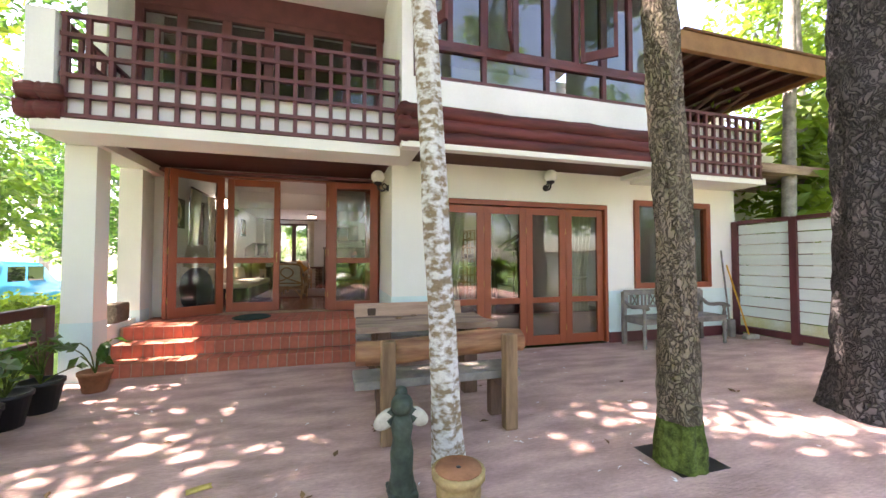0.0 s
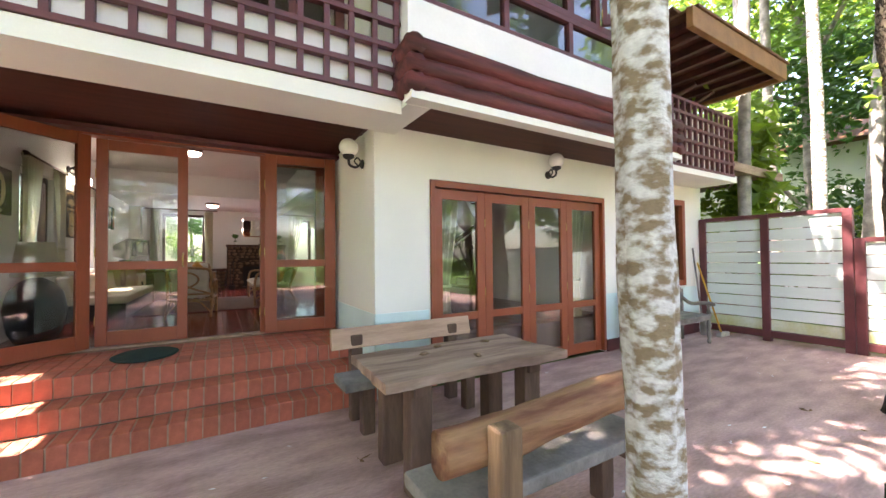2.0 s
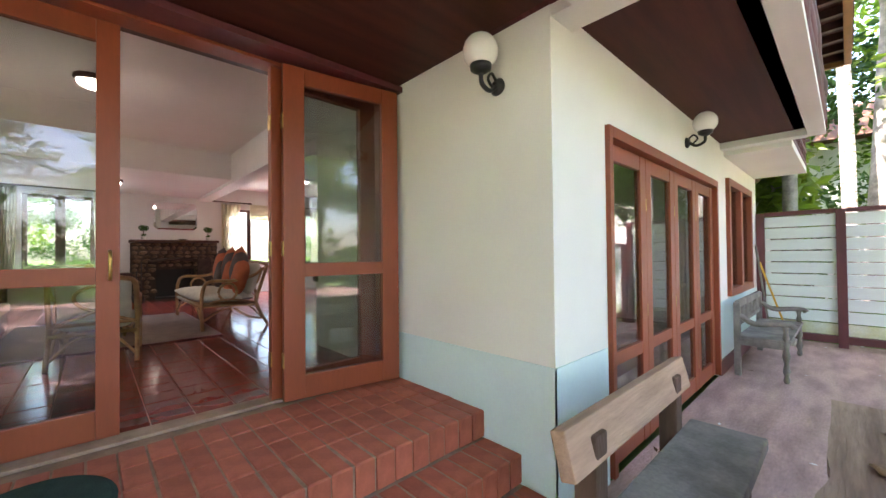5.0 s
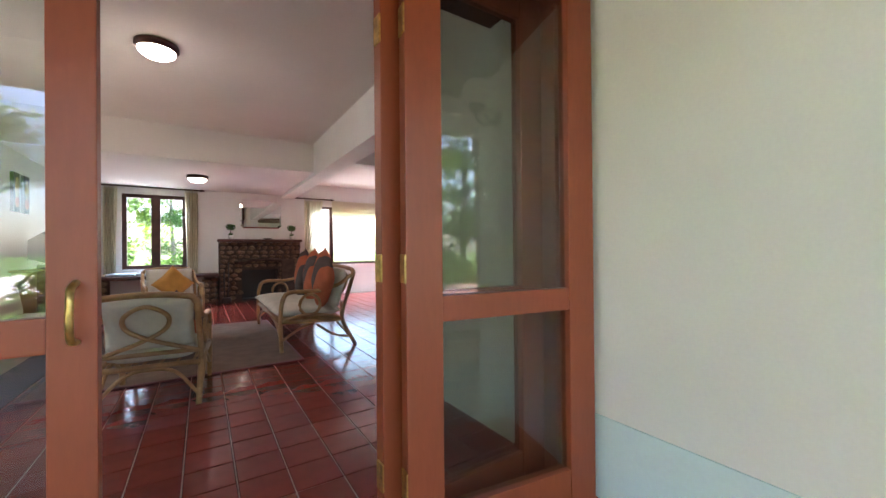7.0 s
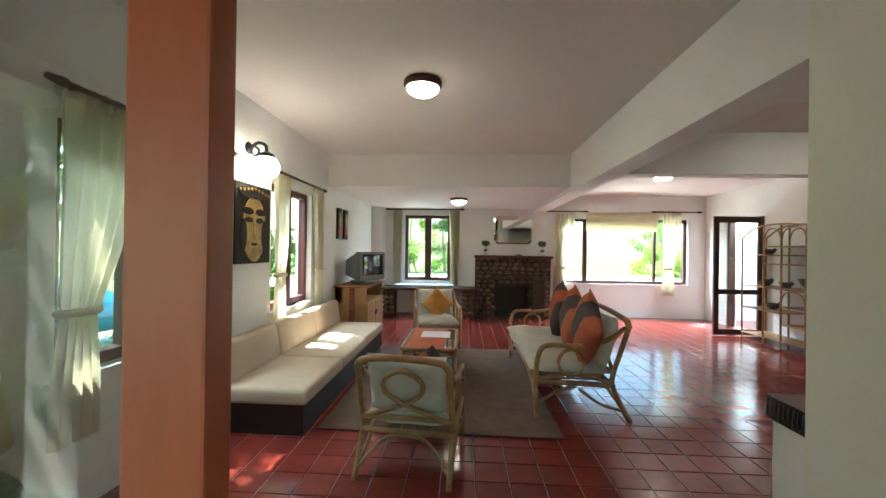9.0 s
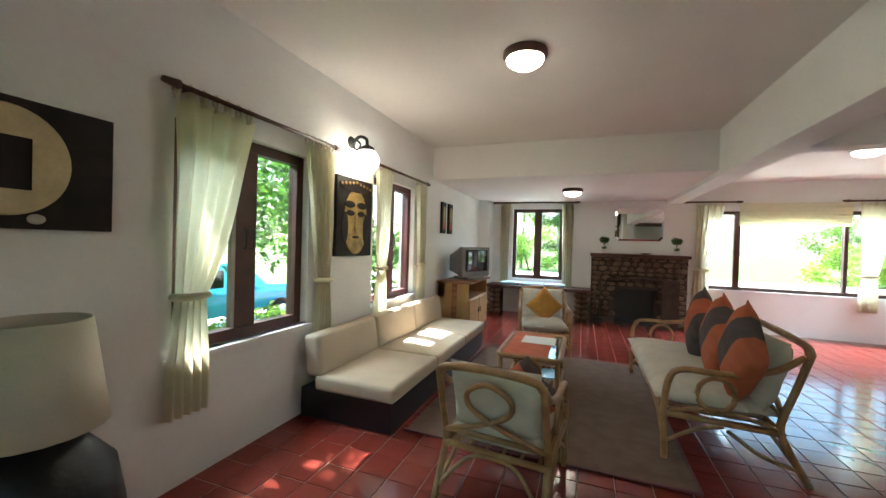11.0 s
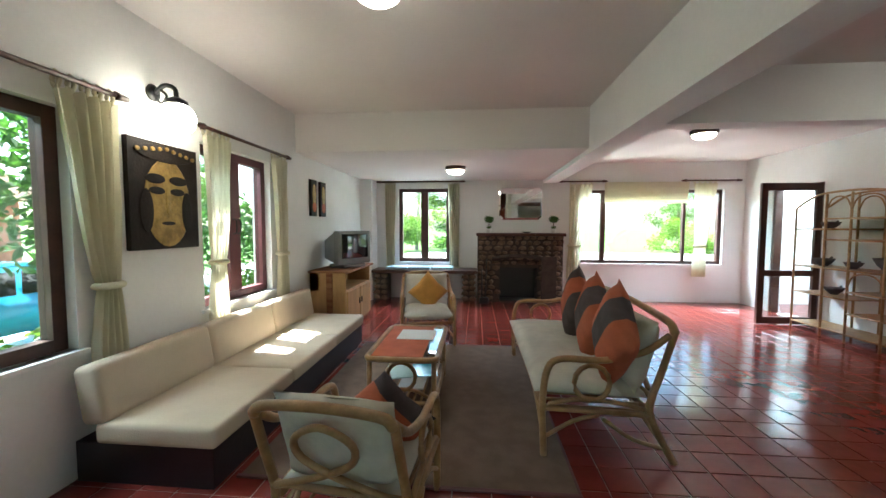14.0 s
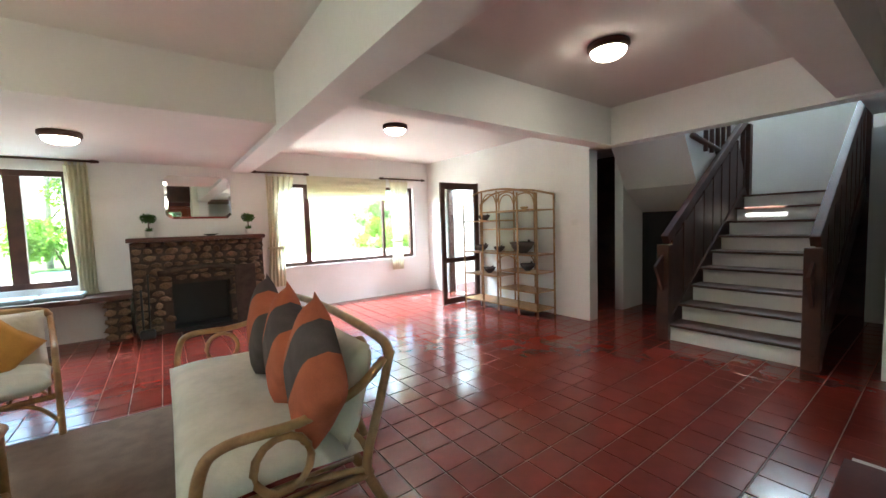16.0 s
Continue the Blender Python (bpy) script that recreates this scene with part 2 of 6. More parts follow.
# ---- builders ----
def part(name, bm, material, parent=None, label="", smooth=False):
    me = bpy.data.meshes.new(name)
    bm.to_mesh(me)
    bm.free()
    me.materials.append(material)
    if smooth:
        me.polygons.foreach_set("use_smooth", [True] * len(me.polygons))
    ob = new(name, me)
    if parent:
        ob.parent = parent
    if label:
        ob["label"] = label
    return ob


def thing(name, label, category, at=(0, 0, 0), rz=0, group="", kind=""):
    e = new(name)
    e.empty_display_size = 0.1
    e.matrix_world = pose(*at, 0, 0, rz)
    return tagged(e, label, category, group, kind)


def cube(bm, x0, x1, y0, y1, z0, z1, bevel=0.0, m=None):
    r = bmesh.ops.create_cube(bm, size=1)
    vs = r["verts"]
    for v in vs:
        v.co = ((x0 + x1) / 2 + v.co.x * (x1 - x0), (y0 + y1) / 2 + v.co.y * (y1 - y0), (z0 + z1) / 2 + v.co.z * (z1 - z0))
    if m:
        bmesh.ops.transform(bm, matrix=m, verts=vs)
    if bevel:
        es = list({e for v in vs for e in v.link_edges})
        bmesh.ops.bevel(bm, geom=es, offset=bevel, segments=2, affect='EDGES', profile=0.6)
    return bm


def box(name, x0, x1, y0, y1, z0, z1, material, parent=None, label="", bevel=0.004, m=None):
    return part(name, cube(bmesh.new(), x0, x1, y0, y1, z0, z1, bevel, m), material, parent, label)


def structure(name, x0, x1, y0, y1, z0, z1, material, label):
    return tagged(box(name, x0, x1, y0, y1, z0, z1, material, None, "", 0.0), label, "building part", kind="structure")


def tube(bm, pts, r, sides=8, closed=False, taper=None):
    """A round rod swept along points."""
    pts = [Vector(p) for p in pts]
    rings, n = [], len(pts)
    up = Vector((0.13, 0.21, 0.97)).normalized()
    for i, p in enumerate(pts):
        a = pts[(i - 1) % n] if (closed or i) else pts[0]
        c = pts[(i + 1) % n] if (closed or i < n - 1) else pts[-1]
        d = (c - a).normalized()
        u = d.cross(up)
        if u.length < 0.05:
            u = d.cross(Vector((1, 0, 0)))
        u.normalize()
        w = u.cross(d)
        rr = r if taper is None else r * (1 + (taper - 1) * i / max(1, n - 1))
        rings.append([bm.verts.new(p + (u * math.cos(2 * math.pi * k / sides) + w * math.sin(2 * math.pi * k / sides)) * rr) for k in range(sides)])
    for i in range(n if closed else n - 1):
        a, b = rings[i], rings[(i + 1) % n]
        for k in range(sides):
            bm.faces.new((a[k], a[(k + 1) % sides], b[(k + 1) % sides], b[k]))
    if not closed:
        bm.faces.new(rings[0][::-1]), bm.faces.new(rings[-1])
    return bm


def rod(name, pts, r, material, parent=None, closed=False, sides=8, taper=None, label=""):
    return part(name, tube(bmesh.new(), pts, r, sides, closed, taper), material, parent, label, True)


def spline(pts, n=6):
    """Catmull-Rom points through pts."""
    p = [Vector(q) for q in pts]
    p = [p[0] * 2 - p[1]] + p + [p[-1] * 2 - p[-2]]
    out = []
    for i in range(1, len(p) - 2):
        for k in range(n):
            t = k / n
            out.append(0.5 * (2 * p[i] + (p[i + 1] - p[i - 1]) * t + (2 * p[i - 1] - 5 * p[i] + 4 * p[i + 1] - p[i + 2]) * t * t + (3 * p[i] - p[i - 1] - 3 * p[i + 1] + p[i + 2]) * t ** 3))
    return out + [p[-2]]


def lathe(bm, prof, sides=20, at=(0, 0, 0)):
    rings = [[bm.verts.new((at[0] + r * math.cos(2 * math.pi * k / sides), at[1] + r * math.sin(2 * math.pi * k / sides), at[2] + z)) for k in range(sides)] for r, z in prof]
    for a, b in zip(rings, rings[1:]):
        for k in range(sides):
            bm.faces.new((a[k], a[(k + 1) % sides], b[(k + 1) % sides], b[k]))
    bm.faces.new(rings[0][::-1]), bm.faces.new(rings[-1])
    return bm


def turned(name, prof, material, parent=None, at=(0, 0, 0), sides=20, label=""):
    return part(name, lathe(bmesh.new(), prof, sides, at), material, parent, label, True)


def pillow(name, w, h, d, material, parent=None, m=None, n=10, label="", sag=0.0, seam=0.25):
    """A stuffed cushion: w by h, d thick, with pinched corners."""
    bm = bmesh.new()
    sides = []
    for s in (1, -1):
        g = []
        for i in range(n + 1):
            row = []
            for j in range(n + 1):
                u, v = 2 * i / n - 1, 2 * j / n - 1
                puff = ((1 - u ** 4) * (1 - v ** 4)) ** 0.5
                pin = 1 - 0.10 * (1 - abs(u * v)) * (abs(u) ** 3 + abs(v) ** 3) * seam * 4
                row.append(bm.verts.new((u * w / 2 * pin, v * h / 2 * pin, s * (d / 2 * puff + 0.002) + sag * noise.noise(Vector((u * 2 + w * 9, v * 2, s + d * 40))))))
            g.append(row)
        sides.append(g)
        for i in range(n):
            for j in range(n):
                f = (g[i][j], g[i + 1][j], g[i + 1][j + 1], g[i][j + 1])
                bm.faces.new(f if s > 0 else f[::-1])
    bmesh.ops.remove_doubles(bm, verts=bm.verts, dist=0.006)
    if m:
        bmesh.ops.transform(bm, matrix=m, verts=bm.verts)
    return part(name, bm, material, parent, label, True)


def soft_box(name, x0, x1, y0, y1, z0, z1, material, parent=None, r=0.05, label=""):
    bm = cube(bmesh.new(), x0, x1, y0, y1, z0, z1)
    bmesh.ops.bevel(bm, geom=list(bm.edges), offset=r, segments=4, affect='EDGES', profile=0.5)
    return part(name, bm, material, parent, label, True)


def wall(name, axis, a0, a1, c0, c1, z0, z1, openings, material, label):
    """A wall with thickness c0..c1 that runs along axis from a0 to a1, pierced by openings (a, b, low, high)."""
    bm = bmesh.new()
    def add(p, q, lo, hi):
        if q - p > 1e-4 and hi - lo > 1e-4:
            cube(bm, *((p, q, c0, c1) if axis == "x" else (c0, c1, p, q)), lo, hi)
    at = a0
    for p, q, lo, hi in sorted(openings):
        add(at, p, z0, z1)
        add(p, q, z0, lo)
        add(p, q, hi, z1)
        at = q
    add(at, a1, z0, z1)
    return tagged(part(name, bm, material), label, "wall", kind="structure")


def sheet_mesh(name, verts, faces, material, parent=None, smooth=False):
    me = bpy.data.meshes.new(name)
    me.from_pydata(verts, [], faces)
    me.materials.append(material)
    ob = new(name, me)
    if parent:
        ob.parent = parent
    return ob


def leaf_mesh(name, centres, count, size, material, seed, droop=0.3):
    """Many small folded leaves, gathered in clumps round the centres (x, y, z, radius)."""
    g = np.random.default_rng(seed)
    cs = np.array(centres)
    idx = g.choice(len(cs), count, p=cs[:, 3] ** 2 / (cs[:, 3] ** 2).sum())
    d = g.normal(size=(count, 3))
    d /= np.linalg.norm(d, axis=1)[:, None]
    p = cs[idx, :3] + d * (cs[idx, 3] * g.random(count) ** 0.45)[:, None] * np.array([1, 1, 0.7])
    a = g.normal(size=(count, 3)) * np.array([1, 1, 0.45])
    a[:, 2] -= droop
    a /= np.linalg.norm(a, axis=1)[:, None]
    b = np.cross(a, g.normal(size=(count, 3)))
    b /= np.linalg.norm(b, axis=1)[:, None]
    s = size * (0.6 + 0.8 * g.random(count))[:, None]
    n = np.cross(a, b) * s * 0.12
    v = np.stack([p, p + a * s * 0.5 + b * s * 0.24 + n, p + a * s, p + a * s * 0.5 - b * s * 0.24 + n], 1).reshape(-1, 3)
    i = np.arange(count) * 4
    f = np.concatenate([np.stack([i, i + 1, i + 2], 1), np.stack([i, i + 2, i + 3], 1)])
    me = bpy.data.meshes.new(name)
    me.from_pydata(v.tolist(), [], f.tolist())
    me.materials.append(material)
    return me


def clumps(seed, n, spread, low, high, r0, r1):
    g = random.Random(seed)
    return [(g.gauss(0, spread * 0.5), g.gauss(0, spread * 0.5), g.uniform(low, high), g.uniform(r0, r1)) for _ in range(n)]


def trunk_bm(height, r, lean, seed, bumps=0.06, sides=18, rows=26, flare=0.25, ridge=0.0, top=1.0):
    bm, g = bmesh.new(), random.Random(seed)
    rings = []
    for i in range(rows + 1):
        t = top * i / rows
        ring = []
        cx, cy = lean[0] * t + 0.05 * math.sin(3 * t + seed), lean[1] * t + 0.05 * math.sin(4 * t + seed * 2)
        for k in range(sides):
            a = 2 * math.pi * k / sides
            rr = r * (1 - 0.35 * t) * (1 + flare * math.exp(-t * height * 4)) * (1 + bumps * noise.noise(Vector((math.cos(a) * 1.7 + seed, math.sin(a) * 1.7, t * height * 1.6))) * 2)
            if ridge:
                f = noise.noise(Vector((math.cos(a) * 5.5 + seed, math.sin(a) * 5.5, t * height * 3.2)))
                rr += ridge * (abs(f) * 2 - 0.5) + ridge * 0.5 * noise.noise(Vector((math.cos(a) * 14, math.sin(a) * 14 + seed, t * height * 11)))
            ring.append(bm.verts.new((cx + rr * math.cos(a), cy + rr * math.sin(a), t * height)))
        rings.append(ring)
    for a, b in zip(rings, rings[1:]):
        for k in range(sides):
            bm.faces.new((a[k], a[(k + 1) % sides], b[(k + 1) % sides], b[k]))
    bm.faces.new(rings[-1])
    return bm


def tree(label, at, height, r, lean, bark, leaf, seed, crown, count=4500, size=0.22, limbs=6):
    """crown: (spread, low, high, clump radius low, high, clumps)."""
    t = thing("tree", label, "tree", at)
    part("trunk", trunk_bm(height, r, lean, seed), bark, t, smooth=True)
    sp, lo, hi, r0, r1, nc = crown
    cs = [(x + lean[0], y + lean[1], z, q) for x, y, z, q in clumps(seed, nc, sp, lo, hi, r0, r1)]
    for x, y, z, q in cs[:limbs]:
        h = min(z - 0.5, height * 0.95)
        k = h / height
        rod("limb", spline([(lean[0] * k, lean[1] * k, h - 1.0), ((x + lean[0] * k) / 2, (y + lean[1] * k) / 2, (h + z) / 2 - 0.1), (x, y, z)], 4), r * 0.35, bark, t, taper=0.25, sides=7)
    c = new("crown", leaf_mesh("crown", cs, count, size, leaf, seed))
    c.parent = t
    return t

# ---- ground and terrace ----
FL = 0.47
bm = bmesh.new()
cube(bm, -400, 400, -400, 400, -1.2, -0.35)
tagged(part("ground", bm, GRASS), "grassy garden ground round the house", "ground", kind="structure")
structure("terrace", -2.75, 7.1, -9.0, 4.6, -0.35, 0.0, TERR, "stained brown concrete terrace floor with fallen petals")
structure("driveway", -14, -7.0, -40, 40, -0.36, -0.33, ASPH, "pale sunlit drive beside the garden")
structure("parking_yard", -6, 30, 14.8, 40, -0.36, -0.33, ASPH, "bright pale paved yard behind the house")

# ---- shell of the house ----
WX, EX, BY = -2.44, 4.49, 13.85
structure("floor_slab_front", 0.97, 9.0, 4.76, 6.14, 0.0, FL - 0.005, GROUT, "grout bed under the front floor tiles")
structure("floor_slab", -2.44, 9.0, 6.14, BY, 0.0, FL - 0.005, GROUT, "grout bed under the red floor tiles")
wall("wall_west", "y", 6.0, BY + 0.2, WX - 0.2, WX, 0, 3.2, [(7.42, 8.46, 1.17, 2.46), (9.42, 10.42, 1.18, 2.5)], WHITE, "white plastered wall with two wooden windows")
wall("wall_north", "x", WX, 9.0, BY, BY + 0.2, 0, 3.2, [(-1.79, -0.8, 1.17, 2.58), (1.6, 4.14, 1.17, 2.53)], WHITE, "white plastered wall behind the stone fireplace")
wall("wall_east", "y", 10.19, BY, EX, EX + 0.18, 0, 3.2, [(12.3, 13.2, FL, 2.48)], WHITE, "white plastered wall with garden door and cane shelf")
wall("wall_east_2", "y", 4.75, 7.7, EX, EX + 0.18, 0, 3.2, [], WHITE, "white plastered wall beside the staircase")
wall("header_stair", "y", 7.7, 10.19, EX, EX + 0.18, 2.68, 3.2, [], WHITE, "white beam above the staircase opening")
wall("wall_south", "x", 0.97, 6.75, 4.6, 4.75, 0, 2.75, [(1.42, 4.2, 0.0, 2.15), (4.72, 6.3, 0.83, 2.25)], CREAM, "cream rendered front wall with folding doors and window")
wall("wall_south_2", "x", -2.64, -2.26, 6.0, 6.14, 0, 3.2, [], CREAM, "cream wall beside the folding doors")
wall("wall_door_head", "x", -2.26, 0.82, 6.0, 6.14, 2.6, 3.2, [], DARKRED, "dark red boarded panel above the folding doors")
wall("pier", "y", 4.6, 7.25, 0.82, 0.97, 0, 3.2, [], CREAM, "cream pier wall beside the brick steps")
structure("wainscot", 0.812, 0.82, 4.592, 5.98, 0.0, 0.8, MINT, "mint painted band along the wall foot")
for a, b in ((0.812, 1.40), (4.22, 6.75)):
    structure("wainscot", a, b, 4.592, 4.6, 0.0, 0.8, MINT, "mint painted band along the wall foot")
structure("plinth_strip", 4.22, 6.72, 4.575, 4.592, 0.0, 0.16, DARKRED, "dark red skirting along the front wall")
wall("wall_east_outer", "y", 4.6, 8.0, 6.75, 6.9, 0, 2.75, [], CREAM, "cream end wall of the house")

# ceilings and beams
structure("ceiling", WX, 1.22, 6.14, 11.0, 3.17, 3.3, CEIL, "pale plaster ceiling of the sitting area")
structure("ceiling_low", WX, 0.96, 11.0, BY, 2.72, 3.3, CEIL, "lowered pale plaster ceiling by the fireplace")
structure("ceiling_middle", 1.22, EX, 8.0, 9.9, 3.12, 3.3, CEIL, "pale plaster ceiling between beams")
structure("ceiling_garden", 1.22, EX, 10.1, BY, 3.02, 3.3, CEIL, "pale plaster ceiling by the garden door")
structure("ceiling_front", 0.97, EX, 4.75, 7.75, 3.12, 3.3, CEIL, "pale plaster ceiling by the folding doors")
structure("ceiling_bedroom", EX + 0.18, 6.75, 4.75, 8.0, 2.9, 3.05, CEIL, "plaster ceiling of the side room")
structure("beam_long", 0.95, 1.205, 6.6, BY, 2.66, 3.2, WHITE, "white plastered ceiling beam")
structure("beam_cross", 1.22, EX, 9.9, 10.1, 2.68, 3.2, WHITE, "white plastered cross beam")
structure("beam_cross_2", 1.22, EX, 7.75, 8.0, 2.70, 3.2, WHITE, "white plastered cross beam")
structure("pilaster", WX, WX + 0.22, BY - 0.35, BY, FL, 2.72, WHITE, "white corner pilaster")
structure("side_pier", 0.975, 1.2, 6.14, 7.22, FL, 2.66, WHITE, "white pier carrying the beam")
structure("low_wall", 0.93, 1.42, 7.252, 7.54, FL, 1.18, WHITE, "low white wall beside the entrance")
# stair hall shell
# The high opening is added, out of view, to let lamp light onto the stairs.
wall("wall_stair_end", "y", 7.5, 10.45, 8.2, 8.35, 0, 5.5, [(8.4, 9.4, 4.2, 5.2)], WHITE, "white wall at the stair landing with an added unseen light opening")
structure("wall_stair_side", EX + 0.18, 8.35, 7.55, 7.7, 0, 5.5, WHITE, "white wall beside the stairs")
structure("wall_stair_back", 5.95, 8.35, 10.3, 10.45, 0, 5.5, WHITE, "white wall behind the stairs")
structure("ceiling_stair", EX + 0.18, 8.35, 7.5, 10.45, 5.5, 5.6, CEIL, "plaster ceiling above the stairwell")
structure("wall_passage", 5.38, 5.95, 10.22, 10.34, FL, 2.9, WHITE, "white pier beside the dark passage")
# End and side of the passage take a dark colour in place of shade.
structure("wall_passage_2", EX + 0.18, 7.0, 12.0, 12.15, 0, 3.0, DARKWOOD_AND_UNLIT, "passage end wall coloured dark to look unlit")
structure("passage_ceiling", EX + 0.18, 7.0, 10.3, 12.1, 2.95, 3.05, CEIL, "ceiling of the passage")
structure("passage_side", 6.9, 7.0, 10.3, 12.1, 0, 3.0, DARKWOOD_AND_UNLIT, "passage side wall coloured dark to look unlit")

# upper storey
structure("upper_floor_hall", 4.67, 9.0, 10.4, 12.15, 3.3, 3.5, CREAM, "floor slab above the passage")
structure("upper_floor_east", 4.67, 9.0, 6.14, 7.6, 3.3, 3.5, CREAM, "floor slab of the upper storey")
structure("upper_floor", -2.6, 4.67, 6.14, BY + 0.2, 3.3, 3.5, CREAM, "floor slab of the upper storey")
structure("balcony_slab", -2.62, 0.82, 4.44, 6.1, 2.62, 2.75, SOFFIT, "dark boarded underside of the balcony")
structure("balcony_fascia", -2.62, 0.82, 3.97, 4.45, 2.5, 2.62, CREAM, "cream beam along the balcony edge")
structure("balcony_beam", -2.62, 0.82, 5.82, 5.98, 2.56, 2.6, DARKRED, "dark red beam above the doors")
structure("door_head_strip", -2.26, 0.81, 5.9, 5.99, 2.58, 2.62, CREAM, "pale strip above the doors")
structure("side_beam", -2.62, -2.3, 4.45, 6.0, 2.5, 2.619, CREAM, "cream side beam of the porch")
structure("bay_slab", 0.82, 4.5, 3.86, 4.6, 2.62, 2.75, SOFFIT, "dark boarded underside of the bay")
structure("bay_edge", 0.8, 4.62, 3.74, 3.87, 2.555, 2.62, CREAM, "cream edge of the bay floor")
structure("bay_edge_2", 4.48, 4.62, 3.87, 4.6, 2.55, 2.63, CREAM, "cream edge of the bay floor")
structure("bay_edge_3", 0.823, 1.03, 3.87, 4.6, 2.55, 2.63, CREAM, "cream edge of the bay floor")
structure("bay_parapet", 0.95, 4.58, 3.84, 3.97, 2.62, 3.41, WHITE, "white wall band under the bay windows")
structure("bay_side", 0.82, 0.95, 3.84, 6.0, 2.64, 5.1, WHITE, "white side wall of the bay")
structure("bay_side_2", 4.45, 4.58, 3.97, 6.0, 2.64, 5.1, WHITE, "white side wall of the bay")
structure("bay_back", 0.82, 4.75, 6.6, 6.7, 3.3, 5.1, WHITE, "white room wall behind the bay")
structure("bay_ceiling", -2.7, 4.6, 3.84, 6.7, 5.1, 5.2, CEIL, "ceiling of the upper rooms")
structure("bay_floor", 0.82, 9.0, 4.1, 6.6, 2.75, 2.9, WOOD, "floor of the upper room")
structure("upper_wall_west", -2.7, -2.5, 4.9, 6.7, 2.7, 5.1, WHITE, "white wall at the balcony end")
# Shade of the upper room is put into this sheet's dark colour.
structure("balcony_back", -2.5, 0.82, 6.4, 6.5, 2.7, 5.1, DARKWOOD_AND_UNLIT, "dark sheet standing in for the unlit room behind the balcony doors")
structure("balcony_wall_head", -2.5, 0.82, 5.5, 5.6, 4.75, 5.1, DARKRED, "dark red lintel above the balcony doors")
structure("upper_wall_east", 4.75, 8.6, 6.0, 6.15, 2.75, 4.6, CREAM, "cream upper wall by the side balcony")
structure("balcony_slab_2", 4.66, 6.78, 4.0, 6.0, 2.5, 2.6, CREAM, "cream slab of the side balcony")
structure("wing_wall", 6.9, 12, 5.6, 5.75, 0, 3.9, CREAM, "cream wall of the rear wing")

def eave():
    r = thing("roof", "brown tiled roof with timber fascia and dark rafters", "roof", kind="structure")
    bm = bmesh.new()
    cube(bm, 4.76, 7.35, 3.6, 9.0, 0, 0.08, 0, Matrix.Translation((0, 0, 4.3)) @ Matrix.Rotation(radians(0), 4, 'X'))
    part("roof_deck", bm, SOFFIT, r)
    bm = bmesh.new()
    cube(bm, 4.5, 7.4, 3.52, 3.6, 4.13, 4.39, 0.01)
    part("fascia", bm, FASCIA, r)
    bm = bmesh.new()
    cube(bm, 7.35, 7.42, 3.6, 9.0, 4.13, 4.39, 0.01)
    part("fascia", bm, FASCIA, r)
    for i in range(8):
        box("tile_course", 4.6, 7.45, 3.5 + i * 0.3, 3.86 + i * 0.3, 4.395 + i * 0.13, 4.43 + i * 0.13, ROOFT, r, m=None)
    for i in range(7):
        box("rafter", 4.9 + i * 0.4, 4.98 + i * 0.4, 3.6, 6.0, 4.2, 4.3, DARKWOOD_AND_UNLIT, r)
    rod("brace", [(6.4, 5.98, 3.7), (6.4, 4.4, 4.2)], 0.04, DARKWOOD_AND_UNLIT, r)
    rod("brace", [(7.0, 5.98, 3.7), (7.0, 4.4, 4.2)], 0.04, DARKWOOD_AND_UNLIT, r)
eave()

def main_roof():
    r = thing("main_roof", "brown roof over the upper storey", "roof", kind="structure")
    box("roof_deck", -3.3, 4.7, 3.3, 14.5, 5.2, 5.32, SOFFIT, r)
main_roof()

# logs along the bay and balcony end
def log_wall(x0, x1, y, zs, r, seed):
    t = thing("log_cladding", "stacked dark red stained half logs along the bay", "cladding", kind="structure")
    for i, z in enumerate(zs):
        g = random.Random(seed + i)
        pts = [(x0 + (x1 - x0) * k / 14, y + g.uniform(-0.008, 0.008), z + g.uniform(-0.012, 0.012)) for k in range(15)]
        rod("log", pts, r * g.uniform(0.95, 1.06), LOGM, t, sides=12)
    return t
log_wall(0.79, 4.64, 3.81, (2.69, 2.835, 2.98), 0.085, 3)
log_wall(-2.72, -2.38, 3.98, (2.68, 2.85), 0.085, 13)
t = thing("log_cladding", "stacked log ends at the bay corner", "cladding", kind="structure")
for i, z in enumerate((2.69, 2.835, 2.98)):
    rod("log", [(0.84, 3.73, z), (0.84, 5.0, z)], 0.085, LOGM, t, sides=12)
    rod("log", [(4.58, 3.73, z), (4.58, 6.0, z)], 0.085, LOGM, t, sides=12)

def lattice(x0, x1, y, z0, z1, nx, nz, label, panel):
    t = thing("balustrade", label, "balcony railing")
    for i in range(nx + 1):
        x = x0 + (x1 - x0) * i / nx
        box("upright", x - 0.021, x + 0.021, y - 0.022, y + 0.022, z0, z1, DARKRED, t)
    for k in range(nz + 1):
        z = z0 + (z1 - z0) * k / nz
        box("rail", x0 - 0.03, x1 + 0.03, y - 0.03, y + 0.03, z - 0.02, z + 0.02, DARKRED, t)
    box("panel", x0, x1, y + 0.05, y + 0.13, z0 - 0.02, z0 + panel, WHITE, t, "white rendered panel behind the lattice")
    return t
lattice(-2.37, 0.78, 3.98, 2.645, 3.61, 17, 5, "dark red timber lattice railing over white panel", 0.38)
lattice(4.76, 6.68, 4.02, 2.6, 3.54, 12, 5, "dark red timber lattice railing of the side balcony", 0.76)
t = thing("balustrade", "dark red timber lattice railing at the balcony end", "balcony railing")
for i in range(7):
    box("upright", -2.5, -2.46, 4.2 + i * 0.2, 4.24 + i * 0.2, 2.66, 3.6, DARKRED, t)
